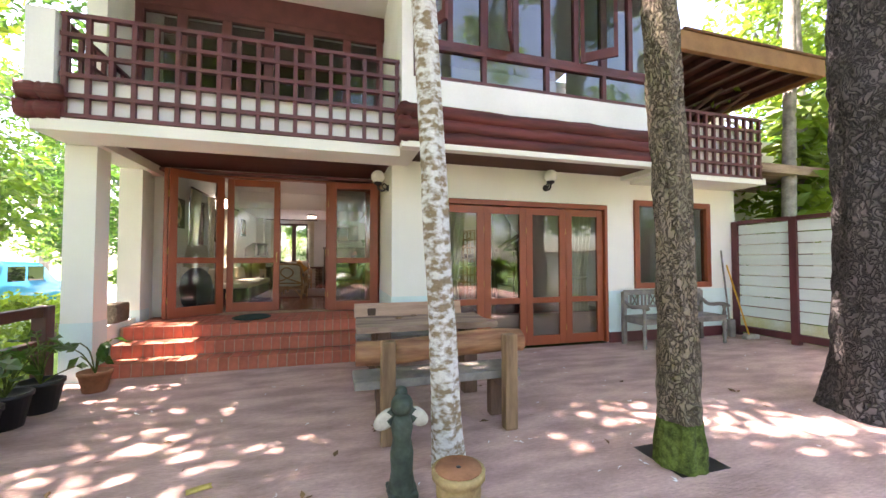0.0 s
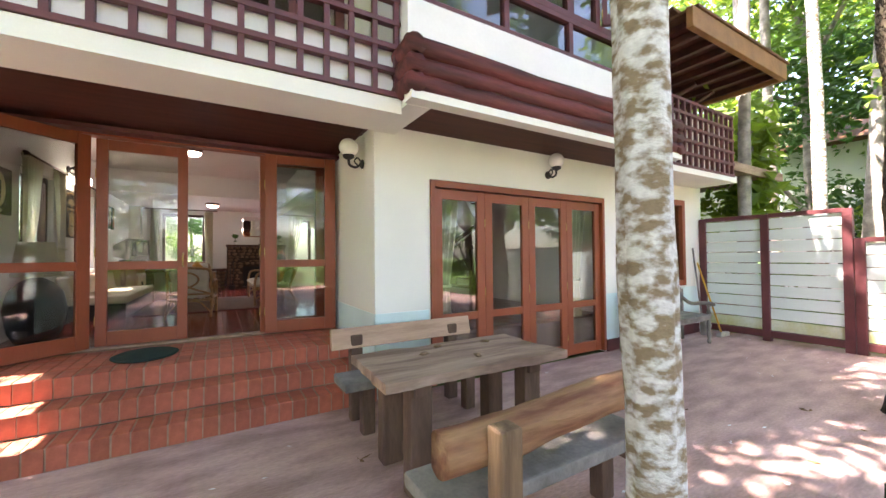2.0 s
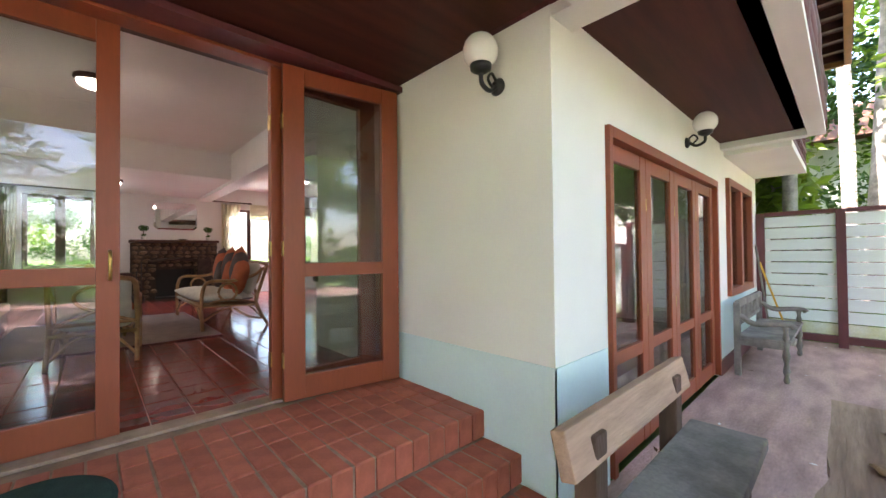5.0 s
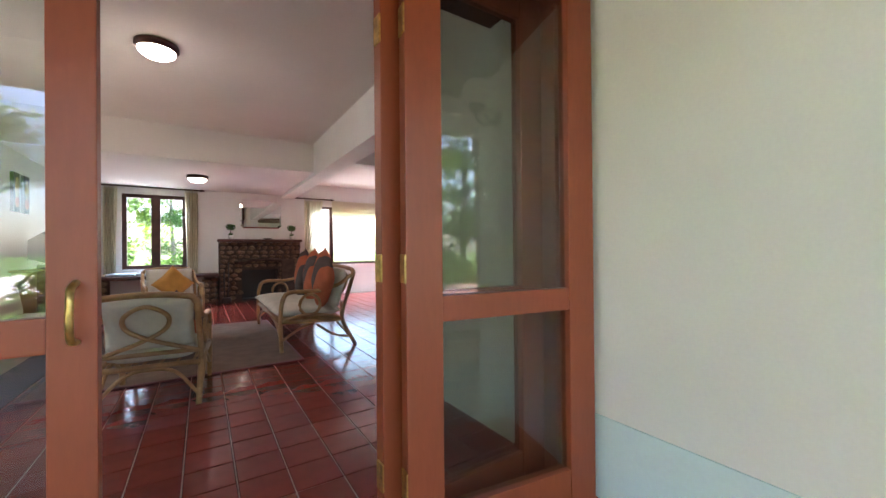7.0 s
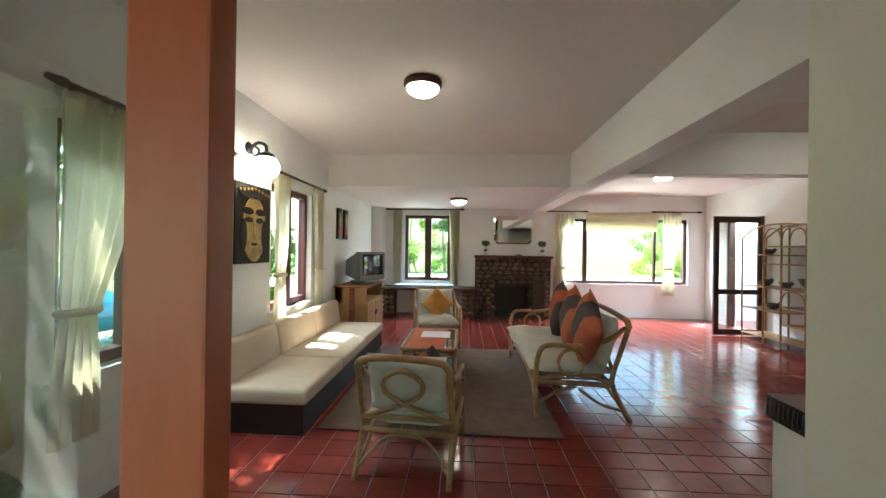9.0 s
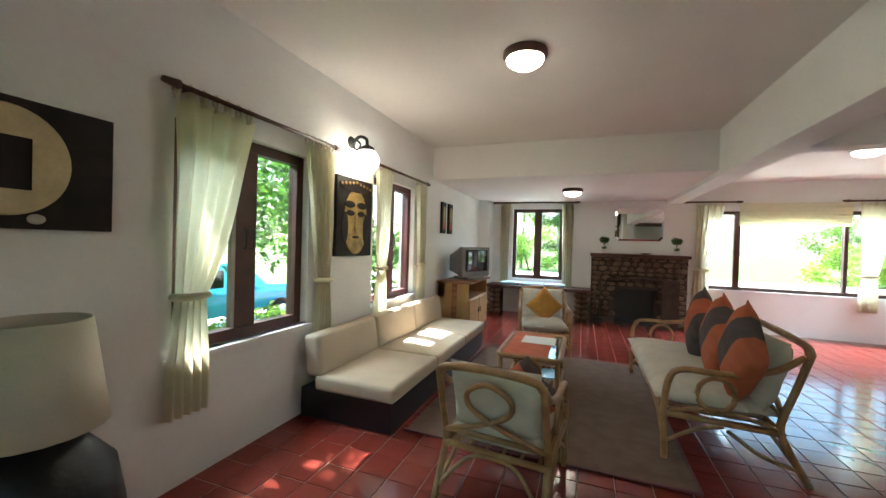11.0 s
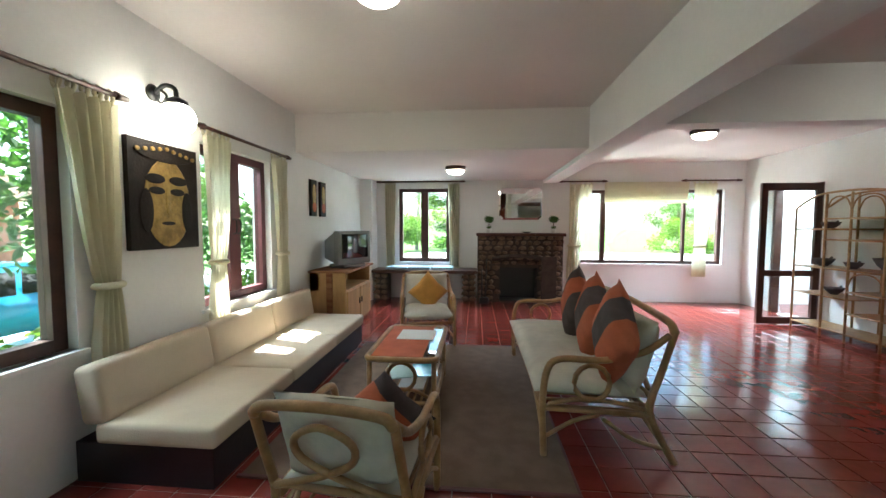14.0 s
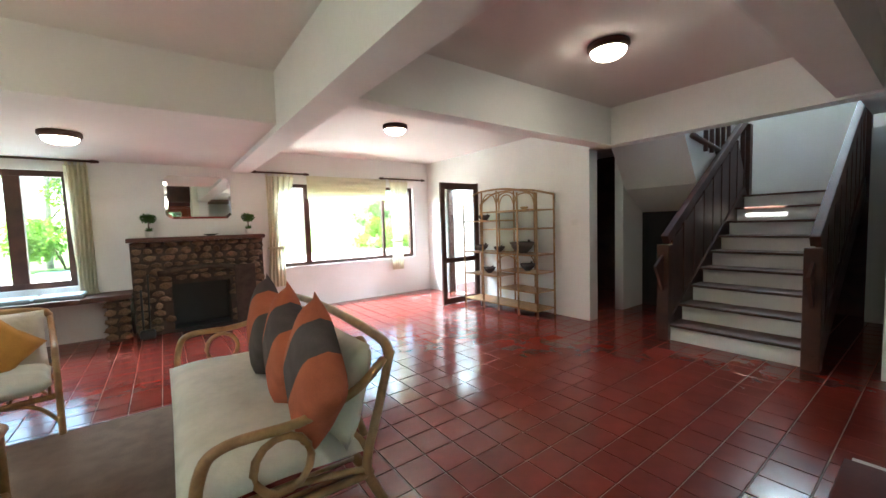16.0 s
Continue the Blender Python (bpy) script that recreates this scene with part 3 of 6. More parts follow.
for k in range(5):
    box("rail", -2.51, -2.45, 4.1, 5.4, 2.66 + k * 0.235, 2.70 + k * 0.235, DARKRED, t)
structure("balcony_post", -2.64, -2.42, 3.92, 4.14, 2.9, 3.62, WHITE, "white rendered balcony corner post")

# porch columns
for x0, x1, y0, y1 in ((-2.64, -2.36, 4.5, 4.76), (-2.64, -2.38, 5.55, 5.8)):
    structure("column", x0, x1, y0, y1, -0.1, 2.5, CREAM, "cream square porch column with mint foot")
    structure("column_foot", x0 - 0.004, x1 + 0.004, y0 - 0.004, y1 + 0.004, 0, 0.62, MINT, "mint painted column foot")
structure("porch_parapet", -2.6, -2.42, 4.76, 5.55, 0, 0.52, CREAM, "low cream wall between the porch columns")
structure("porch_parapet", -2.6, -2.42, 5.8, 6.0, 0, 2.46, CREAM, "cream wall end beside the doors")
structure("porch_landing_core", -2.4, 0.82, 5.12, 6.14, 0, FL - 0.008, MORTAR, "mortar bed of the brick landing")

# ---- doors and windows ----
def glazed_leaf(w, h, rail, material=None, handle=None, thick=0.045, stile=0.105, bottom=0.14):
    """A glazed door leaf from the hinge at x = 0 to x = w, with one middle rail, as a list of parts under a thing."""
    material = material or RED
    e = new("door_leaf")
    box("stile", 0, stile, -thick / 2, thick / 2, 0, h, material, e)
    box("stile", w - stile, w, -thick / 2, thick / 2, 0, h, material, e)
    box("rail", stile, w - stile, -thick / 2 + 0.003, thick / 2 - 0.003, h - 0.105, h, material, e)
    box("rail", stile, w - stile, -thick / 2 + 0.003, thick / 2 - 0.003, rail - 0.042, rail + 0.042, material, e)
    box("rail", stile, w - stile, -thick / 2 + 0.003, thick / 2 - 0.003, 0, bottom, material, e)
    for a, b in ((bottom, rail - 0.042), (rail + 0.042, h - 0.105)):
        g = box("pane", stile, w - stile, -0.003, 0.003, a, b, GLASS, e, bevel=0)
        g.visible_shadow = False
    for z in (h * 0.12, h * 0.45, h * 0.83):
        box("hinge", -0.006, 0.001, -thick / 2 - 0.002, thick / 2 - 0.012, z - 0.045, z + 0.045, BRASS, e, "brass hinge", 0.002)
    if handle is not None:
        rod("handle", spline([(handle, -thick / 2, rail - 0.02), (handle, -thick / 2 - 0.05, rail), (handle, -thick / 2 - 0.05, rail + 0.1), (handle, -thick / 2, rail + 0.12)], 4), 0.008, BRASS, e, label="brass pull handle")
    return e


def place_leaf(e, p, q, z, label):
    p, q = Vector(p), Vector(q)
    e.matrix_world = pose(p.x, p.y, z, 0, 0, math.degrees(math.atan2(q.y - p.y, q.x - p.x)))
    return tagged(e, label, "door", group="folding entrance doors")

H, RAIL = 2.05, 0.79
place_leaf(glazed_leaf(0.44, H, RAIL), (-2.2, 5.98), (-2.11, 5.55), FL + 0.02, "red-brown glazed folding door leaf, folded open")
place_leaf(glazed_leaf(0.73, H, RAIL), (-2.08, 5.56), (-1.53, 6.04), FL + 0.02, "red-brown glazed folding door leaf, folded open")
place_leaf(glazed_leaf(0.75, H, RAIL, handle=0.712, stile=0.09), (-1.495, 6.115), (-0.745, 6.115), FL + 0.02, "red-brown glazed door leaf with brass handle, closed")
place_leaf(glazed_leaf(0.78, H, RAIL, stile=0.125, thick=0.055), (0.0, 5.95), (0.775, 5.845), FL + 0.02, "red-brown glazed folding door leaf, folded back")
place_leaf(glazed_leaf(0.755, H, RAIL, stile=0.125, thick=0.055), (-0.045, 6.04), (0.71, 6.055), FL + 0.02, "red-brown glazed folding door leaf, folded back")
t = thing("door_frame", "red-brown timber frame of the folding doors", "door frame", kind="structure")
box("jamb", -2.26, -2.2, 5.99, 6.13, FL, 2.56, RED, t)
box("jamb", 0.76, 0.82, 6.0, 6.13, FL, 2.56, RED, t)
box("head", -2.2, 0.76, 5.985, 6.12, 2.545, 2.6, RED, t)
box("threshold", -2.2, 0.76, 6.0, 6.12, FL, FL + 0.018, MORTAR, t)

t = thing("folding_doors", "closed red-brown glazed folding doors in four leaves", "door", (1.42, 4.66, 0.02))
box("jamb", 0, 0.05, -0.09, 0.05, 0, 2.12, RED, t)
box("jamb", 2.73, 2.78, -0.09, 0.05, 0, 2.12, RED, t)
box("head", 0.05, 2.73, -0.09, 0.05, 2.05, 2.12, RED, t)
for i in range(4):
    e = glazed_leaf(0.665, 2.03, 0.66)
    e.name = "leaf"
    for c in list(e.children):
        c.matrix_basis = pose(0.055 + i * 0.668, -0.02, 0.01)
        c.parent = t
    bpy.data.objects.remove(e)


def window(name, label, w, h, mull, material, m, depth=0.08, fr=0.07, handles=True):
    """A framed window, w by h, in the plane y = 0, with uprights at the places in mull."""
    t = thing(name, label, "window", kind="structure")
    t.matrix_world = m
    box("window_frame", 0, fr, -depth / 2, depth / 2, 0, h, material, t)
    box("window_frame", w - fr, w, -depth / 2, depth / 2, 0, h, material, t)
    box("window_frame", fr, w - fr, -depth / 2, depth / 2, 0, fr, material, t)
    box("window_frame", fr, w - fr, -depth / 2, depth / 2, h - fr, h, material, t)
    at = fr
    for x, q in list(mull) + [(w - fr, 0)]:
        g = box("pane", at, x - q / 2, -0.003, 0.003, fr, h - fr, GLASS, t, bevel=0)
        g.visible_shadow = False
        if q:
            box("mullion", x - q / 2, x + q / 2, -depth / 2 + 0.004, depth / 2 - 0.004, fr, h - fr, material, t)
            if handles:
                for s in (-0.03, 0.03):
                    rod("handle", spline([(x + s, -depth / 2, h * 0.45), (x + s, -depth / 2 - 0.03, h * 0.46), (x + s, -depth / 2 - 0.03, h * 0.54), (x + s, -depth / 2, h * 0.55)], 3), 0.006, BLACK, t)
        at = x + q / 2
    return t

window("window_1", "dark brown timber casement window onto the garden", 1.04, 1.29, [(0.52, 0.16)], DARKWOOD_AND_UNLIT, pose(WX - 0.1, 7.42, 1.17, 0, 0, 90))
window("window_2", "dark brown timber casement window beside the bench sofa", 1.0, 1.32, [(0.5, 0.16)], DARKRED, pose(WX - 0.1, 9.42, 1.18, 0, 0, 90))
window("window_3", "dark brown timber casement window above the window seat", 0.99, 1.41, [(0.5, 0.14)], DARKWOOD_AND_UNLIT, pose(-1.79, BY + 0.1, 1.17), handles=False)
window("window_4", "wide picture window with dark brown timber side lights", 2.54, 1.36, [(0.46, 0.09), (1.9, 0.05)], DARKWOOD_AND_UNLIT, pose(1.6, BY + 0.1, 1.17), handles=False, fr=0.06)
window("window_5", "red-brown timber window beside the garden bench", 1.58, 1.42, [(0.79, 0.12)], RED, pose(4.72, 4.62, 0.83), depth=0.12, fr=0.09, handles=False)
window("window_6", "fixed lower panes of the upper bay window", 3.48, 0.42, [(0.87, 0.06), (1.74, 0.06), (2.61, 0.06)], DARKRED, pose(0.97, 3.88, 3.40), fr=0.05, handles=False)
window("window_7", "dark red upper bay casements", 3.48, 1.25, [(0.43, 0.07), (0.87, 0.1), (1.3, 0.07), (1.74, 0.1), (2.18, 0.07), (2.61, 0.1), (3.05, 0.07)], DARKRED, pose(0.97, 3.88, 3.82), fr=0.07, handles=False)
for x, a in ((1.02, -62), (2.2, 240), (3.2, -40)):
    e = glazed_leaf(0.45, 1.12, 0.08, DARKRED, stile=0.05, bottom=0.05)
    e.name = "casement"
    e.matrix_world = pose(x, 3.83, 3.88, 0, 0, a)
    tagged(e, "open dark red casement of the upper bay", "window sash", group="open casements")
window("window_8", "dark red glazed doors behind the balcony", 3.3, 2.05, [(0.55, 0.12), (1.1, 0.12), (1.65, 0.12), (2.2, 0.12), (2.75, 0.12)], DARKRED, pose(-2.5, 5.55, 2.72), fr=0.1, handles=False)

def sill(x0, x1, y0, y1, z):
    tagged(box("window_sill", x0, x1, y0, y1, z - 0.03, z, WHITE), "white plastered window sill", "sill", kind="structure")
sill(WX - 0.05, WX + 0.03, 7.38, 8.5, 1.17), sill(WX - 0.05, WX + 0.03, 9.38, 10.46, 1.18)

# garden door, standing open into the room
e = glazed_leaf(0.8, 1.98, 0.72, DARKWOOD_AND_UNLIT, stile=0.08, bottom=0.1)
e.name = "garden_door"
e.matrix_world = pose(EX - 0.02, 12.31, FL + 0.01, 0, 0, 181)
tagged(e, "dark brown glazed garden door standing open", "door")
t = thing("garden_door_frame", "dark brown frame of the garden door", "door frame", kind="structure")
box("jamb", EX + 0.01, EX + 0.12, 12.3, 12.35, FL, 2.48, DARKWOOD_AND_UNLIT, t)
box("jamb", EX + 0.01, EX + 0.12, 13.15, 13.2, FL, 2.48, DARKWOOD_AND_UNLIT, t)
box("head", EX + 0.01, EX + 0.12, 12.35, 13.15, 2.43, 2.48, DARKWOOD_AND_UNLIT, t)

# ---- stairs ----
t = thing("staircase", "white staircase with dark wooden treads", "stairs", kind="structure")
for i in range(9):
    x, z = 4.40 + i * 0.292, FL + (i + 1) * 0.178
    box("riser", x, x + 0.31, 8.14, 9.18, FL if i == 0 else z - 0.36, z - 0.028, WHITE, t, "white painted riser")
    box("tread", x - 0.03, x + 0.30, 8.12, 9.2, z - 0.028, z, DARKWOOD_AND_UNLIT, t, "dark wooden tread", 0.006)
box("landing", 7.03, 8.2, 7.7, 10.3, FL, FL + 1.6, DARKWOOD_AND_UNLIT, t, "dark wooden landing")
def banister(y, label):
    b = thing("banister", label, "banister")
    box("newel", 4.34, 4.46, y - 0.06, y + 0.06, FL, 1.5, DARKWOOD_AND_UNLIT, b, bevel=0.01)
    box("newel", 6.95, 7.07, y - 0.06, y + 0.06, 1.9, 3.1, DARKWOOD_AND_UNLIT, b, bevel=0.01)
    for off, h in ((0.98, 0.1), (-0.08, 0.26)):
        bm = cube(bmesh.new(), 0, 3.0, y - 0.035, y + 0.035, -h / 2, h / 2, 0.008)
        bmesh.ops.transform(bm, verts=bm.verts, matrix=pose(4.4, 0, FL + 0.1 + off, 0, -math.degrees(math.atan2(0.178, 0.28)), 0))
        part("rail", bm, DARKWOOD_AND_UNLIT, b)
    for i in range(9):
        x = 4.54 + i * 0.29
        z = FL + (i + 1) * 0.178 - 0.05
        box("baluster", x, x + 0.05, y - 0.02, y + 0.02, z, z + 0.98, DARKWOOD_AND_UNLIT, b)
    bm = cube(bmesh.new(), 0, 2.9, y - 0.012, y + 0.012, 0.0, 0.72)
    bmesh.ops.transform(bm, verts=bm.verts, matrix=pose(4.55, 0, FL + 0.2, 0, -math.degrees(math.atan2(0.178, 0.28)), 0))
    part("side_board", bm, DARKWOOD_AND_UNLIT, b)
banister(9.24, "dark wooden banister with boarded side on the stairs")
banister(8.08, "dark wooden banister beside the stair wall")
bm = bmesh.new()
prof = [(4.95, 2.95), (5.45, 2.2), (5.95, 1.88), (7.0, 1.88), (7.0, 3.4), (4.95, 3.4)]
a = [bm.verts.new((x, 9.32, z)) for x, z in prof]
b = [bm.verts.new((x, 10.22, z)) for x, z in prof]
bm.faces.new(a), bm.faces.new(b[::-1])
for k in range(6):
    bm.faces.new((a[k], b[k], b[(k + 1) % 6], a[(k + 1) % 6]))
bmesh.ops.recalc_face_normals(bm, faces=bm.faces)
tagged(part("upper_flight", bm, WHITE), "white underside of the upper stair flight", "stairs", kind="structure")
structure("understair_panel", 6.0, 6.1, 9.3, 10.3, FL, 1.9, BLACK, "dark green-black cupboard under the stairs")
t = thing("handrail", "dark turned balusters of the upper flight", "banister")
for i in range(5):
    rod("baluster", [(5.6 + i * 0.2, 9.28, 2.6), (5.6 + i * 0.2, 9.28, 3.4)], 0.025, DARKWOOD_AND_UNLIT, t)
rod("rail", [(5.2, 9.28, 2.75), (6.9, 9.28, 2.55)], 0.035, DARKWOOD_AND_UNLIT, t)

# ---- terrace trees ----
def big_trunk(name, label, x, y, r, h, lean, bark, seed, flare, moss=0.0, ridge=0.01):
    t = thing(name, label, "tree", (x, y, -0.02))
    part("trunk", trunk_bm(h, r, lean, seed, 0.09, 72, 220, flare, ridge), bark, t, smooth=True)
    if moss:
        bm = trunk_bm(h, r * 1.035, lean, seed, 0.09, 72, 14, flare, ridge, moss / h)
        part("moss", bm, MOSS, t, "green moss at the trunk foot", True)
    cs = [(lean[0] + cx, lean[1] + cy, z, q) for cx, cy, z, q in clumps(seed, 9, 3.2, h - 1.2, h + 2.2, 0.7, 1.3)]
    for cx, cy, z, q in cs[:5]:
        rod("limb", spline([(lean[0] * 0.8, lean[1] * 0.8, h * 0.86), (cx * 0.6 + lean[0] * 0.3, cy * 0.6 + lean[1] * 0.3, h), (cx, cy, z)], 4), r * 0.4, bark, t, taper=0.25)
    c = new("crown", leaf_mesh("crown", cs, 6500, 0.21, LEAF, seed))
    c.parent = t
    return t
big_trunk("tree", "slender tree with mottled white lichen bark in the terrace", 0.745, 1.86, 0.086, 8.0, (-0.5, 0.0, 0), BARKW, 1, 0.3, 0, 0.003)
big_trunk("tree", "tree with ridged brown bark and mossy foot", 2.165, 1.57, 0.112, 8.0, (-0.16, 0.0, 0), BARKB, 2, 0.3, 0.3, 0.014)
big_trunk("tree", "thick tree with dark grey bark on the terrace", 4.62, 1.70, 0.33, 9.0, (-0.1, 0.0, 0), BARKD, 5, 0.35, 0, 0.022)
structure("tree_pit", 2.07, 2.45, 1.40, 1.78, -0.02, 0.003, BLACK, "dark earth pit round the tree")

# ---- garden trees ----
# Added out of view, sunward of the terrace, so their crowns block direct sun.
for k, (x, y) in enumerate(((-4.6, -1.8), (-4.9, 2.6), (-3.6, 0.6))):
    tree("added unseen tree whose high spreading crown shades the terrace", (x, y, -0.35), 9.0, 0.2, (0.6, 0.2, 0), BARKP, LEAF, 40 + k, (5.0, 7.5, 10.0, 0.8, 1.5, 24), 14000, 0.24, 9)
spots = [(-7, 5.5, 7, 0.15), (-6.2, 2.0, 8, 0.18), (-9, 9, 8, 0.2), (-6.0, -3, 8, 0.2), (-10.5, 0, 9, 0.2), (-5.6, 12.8, 7, 0.12), (-8.6, 15.5, 8, 0.2),
         (10.5, 3.2, 9, 0.12), (12.0, 4.4, 9, 0.14), (12.5, 1.5, 9, 0.2), (12.8, 7.4, 9, 0.13), (14, -3, 9, 0.2), (9.5, -6, 9, 0.2), (3, -11.5, 9, 0.22), (-3, -11, 8, 0.2), (7, -13, 9, 0.2), (-8, -9, 9, 0.2),
         (0.5, -8.4, 8, 0.16), (16, 8, 10, 0.2), (12.8, 15.5, 7, 0.15), (-2.5, 44, 8, 0.2), (20, 46, 9, 0.2), (-6, 43, 9, 0.2), (-12, 20, 9, 0.2)]
protos = [tree("leafy garden tree with a grey trunk", (-20, 8 + 4 * k, -0.35), 7.0, 0.17, (0.5 - 0.4 * k, 0.2 * k, 0), BARKP if k else BARKB, (LEAF, LEAF3, LEAF2)[k], 20 + k, (3.4, 2.2, 8.2, 0.6, 1.25, 22), 7000, 0.2, 9) for k in range(3)]
for t in protos:
    t["group"] = "garden trees"
for i, (x, y, h, r) in enumerate(spots):
    c = copy_thing(protos[i % 3], pose(x, y, -0.36, 0, 0, i * 77))
    c.scale = (h / 8,) * 3

def shrub(x, y, s, k, seed):
    t = thing("shrub", "dense leafy green garden shrub", "shrub", (x, y, -0.36), group="garden shrubs")
    cs = [(a, b, max(0.25, c), q) for a, b, c, q in clumps(seed, 7, 1.2 * s, 0.2, 1.1 * s, 0.3 * s, 0.55 * s)]
    o = new("foliage", leaf_mesh("foliage", cs, 2200, 0.13, (LEAF, LEAF3, LEAF2)[k], seed))
    o.parent = t
    for i in range(4):
        rod("stem", [(0, 0, 0), (cs[i][0] * 0.6, cs[i][1] * 0.6, cs[i][2])], 0.02, BARKB, t, taper=0.4)
    return t
sh = [shrub(-4.4, 5.2, 1.0, 1, 60), shrub(-4.9, 8.4, 0.9, 1, 61), shrub(-4.6, 10.2, 1.0, 0, 62)]
for i, (x, y, s) in enumerate([(-4.6, 3.2, 1), (-5.2, 1.0, 1.2), (-4.6, 13.0, 1.1), (-5.0, -1.5, 1.2), (6.8, 19.5, 0.7), (8.4, 12.2, 0.7), (7.9, 13.6, 0.6), (-4.6, 19.6, 0.9), (9.2, 4.0, 1.3), (10.5, 1.2, 1.6), (9.0, -1.5, 1.5), (-5, 41, 2.6), (17, 41, 2.4), (-3.2, -9.8, 1.6), (2.2, -10, 1.6), (5.5, -10, 1.7), (8.4, -8, 1.7), (-5.6, -6, 1.6)]):
    c = copy_thing(sh[i % 3], pose(x, y, -0.36, 0, 0, i * 51))
    c.scale = (s,) * 3

# climbing plant and pale trunks behind the fence
t = thing("climbing_plant", "climber with large glossy leaves on a pale trunk", "plant", (8.3, 4.5, -0.35))
part("trunk", trunk_bm(9.0, 0.14, (0.2, 0, 0), 71, 0.08), BARKP, t, smooth=True)
o = new("foliage", leaf_mesh("foliage", [(0, -0.1, 2.4 + 0.4 * k, 0.45) for k in range(6)], 420, 0.34, LEAF3, 72, 0.5))
o.parent = t
for k, (x, y) in enumerate(((7.7, 4.2), (9.0, 3.6), (10.2, 4.6), (8.8, 2.4))):
    t = thing("pale_tree", "slim pale barked tree behind the fence", "tree", (x, y, -0.35), group="pale trees")
    part("trunk", trunk_bm(11.0, 0.11, (0.3 - 0.2 * k, 0.1, 0), 73 + k, 0.08), BARKW if k % 2 else BARKP, t, smooth=True)
    o = new("crown", leaf_mesh("crown", clumps(80 + k, 8, 1.6, 8.5, 11.5, 0.5, 0.9), 2500, 0.2, LEAF, 80 + k))
    o.parent = t

# ---- terrace things ----
def timber_table():
    t = thing("picnic_table", "weathered thick plank outdoor table with a cracked top", "table", (0.95, 3.34, 0))
    for k, (a, b) in enumerate(((-0.33, -0.115), (-0.109, 0.107), (0.113, 0.33))):
        bm = cube(bmesh.new(), -0.665 + 0.012 * k, 0.665 - 0.02 * (k == 1), a, b, 0.635, 0.69)
        bmesh.ops.subdivide_edges(bm, edges=[e for e in bm.edges if abs(e.verts[0].co.x - e.verts[1].co.x) > 0.5], cuts=24)
        for v in bm.verts:
            edge = (k == 0 and v.co.y < a + 0.01) or (k == 2 and v.co.y > b - 0.01)
            v.co.y += 0.035 * noise.noise(Vector((v.co.x * 4, k, 1))) * edge
            v.co.z += 0.007 * noise.noise(v.co * 5)
        part("plank", bm, WOOD, t)
    for x in (-0.42, 0.42):
        for y in (-0.2, 0.2):
            box("leg", x - 0.07, x + 0.07, y - 0.055, y + 0.055, 0, 0.636, DARKTIMBER, t, bevel=0.012)
        box("bearer", x - 0.05, x + 0.05, -0.28, 0.28, 0.56, 0.634, DARKTIMBER, t, bevel=0.01)
    box("stretcher", -0.42, 0.42, -0.03, 0.03, 0.12, 0.2, DARKTIMBER, t, bevel=0.01)
timber_table()
for x, y, a in ((0.72, 3.42, 20), (1.0, 3.2, 75), (1.28, 3.5, 140), (0.9, 3.55, 200)):
    t = thing("dry_leaf", "curled dry brown leaf on the outdoor table", "leaf", (x, y, 0.694), a, "leaves on the table")
    pillow("blade", 0.075, 0.035, 0.014, POSTWOOD, t, pose(0, 0, 0.007), 5)

def split_log(name, x0, x1, y, z, r, material, parent, seed):
    """A half-round log with a knotty, uneven skin and a split face."""
    bm, rings, n = bmesh.new(), [], 26
    for i in range(n + 1):
        u = i / n
        ring = []
        for k in range(16):
            a = 6.2832 * k / 16
            q = r * (1 + 0.16 * noise.noise(Vector((math.cos(a) * 1.5 + seed, math.sin(a) * 1.5, u * 5))) + 0.05 * noise.noise(Vector((math.cos(a) * 5, math.sin(a) * 5, u * 14 + seed))))
            dy = math.cos(a) * q
            ring.append(bm.verts.new((x0 + (x1 - x0) * u, y + min(dy, r * 0.55), z + math.sin(a) * q + 0.02 * math.sin(u * 5 + seed))))
        rings.append(ring)
    for p, q in zip(rings, rings[1:]):
        for k in range(16):
            bm.faces.new((p[k], p[(k + 1) % 16], q[(k + 1) % 16], q[k]))
    bm.faces.new(rings[0][::-1]), bm.faces.new(rings[-1])
    bmesh.ops.recalc_face_normals(bm, faces=bm.faces)
    return part(name, bm, material, parent, "split log backrest", True)

def plank_bench(at, rz, label, log):
    t = thing("outdoor_bench", label, "bench", at, rz, group="benches at the outdoor table")
    top = 0.715 if log else 0.70
    for x in (-0.465, 0.465):
        box("leg", x - 0.05, x + 0.05, -0.19, -0.1, 0, top, POSTWOOD if log else DARKTIMBER, t, "upright rear post", 0.012)
        box("leg", x - 0.05, x + 0.05, 0.1, 0.19, 0, 0.355, DARKTIMBER, t, bevel=0.012)
        box("bearer", x - 0.04, x + 0.04, -0.1, 0.2, 0.29, 0.355, DARKTIMBER, t, bevel=0.01)
    if log:
        box("seat", -0.69, 0.60, -0.07, 0.26, 0.356, 0.42, GREYWOOD, t, bevel=0.012)
        split_log("backrest", -0.68, 0.62, -0.02, 0.625, 0.088, ORANGEWOOD, t, 4)
    else:
        box("seat", -0.66, 0.66, -0.1, 0.24, 0.356, 0.42, GREYWOOD, t, bevel=0.012)
        bm = cube(bmesh.new(), -0.67, 0.67, -0.03, 0.03, -0.085, 0.085, 0.008)
        bmesh.ops.transform(bm, verts=bm.verts, matrix=pose(0, -0.145, 0.672, 14))
        part("backrest", bm, BACKBOARD, t, "paler tilted backrest board")
    return t
plank_bench((0.995, 4.14, 0), 180, "weathered plank bench with a tilted backrest board", False)
plank_bench((0.925, 2.43, 0), 0, "timber bench with a split log backrest", True)

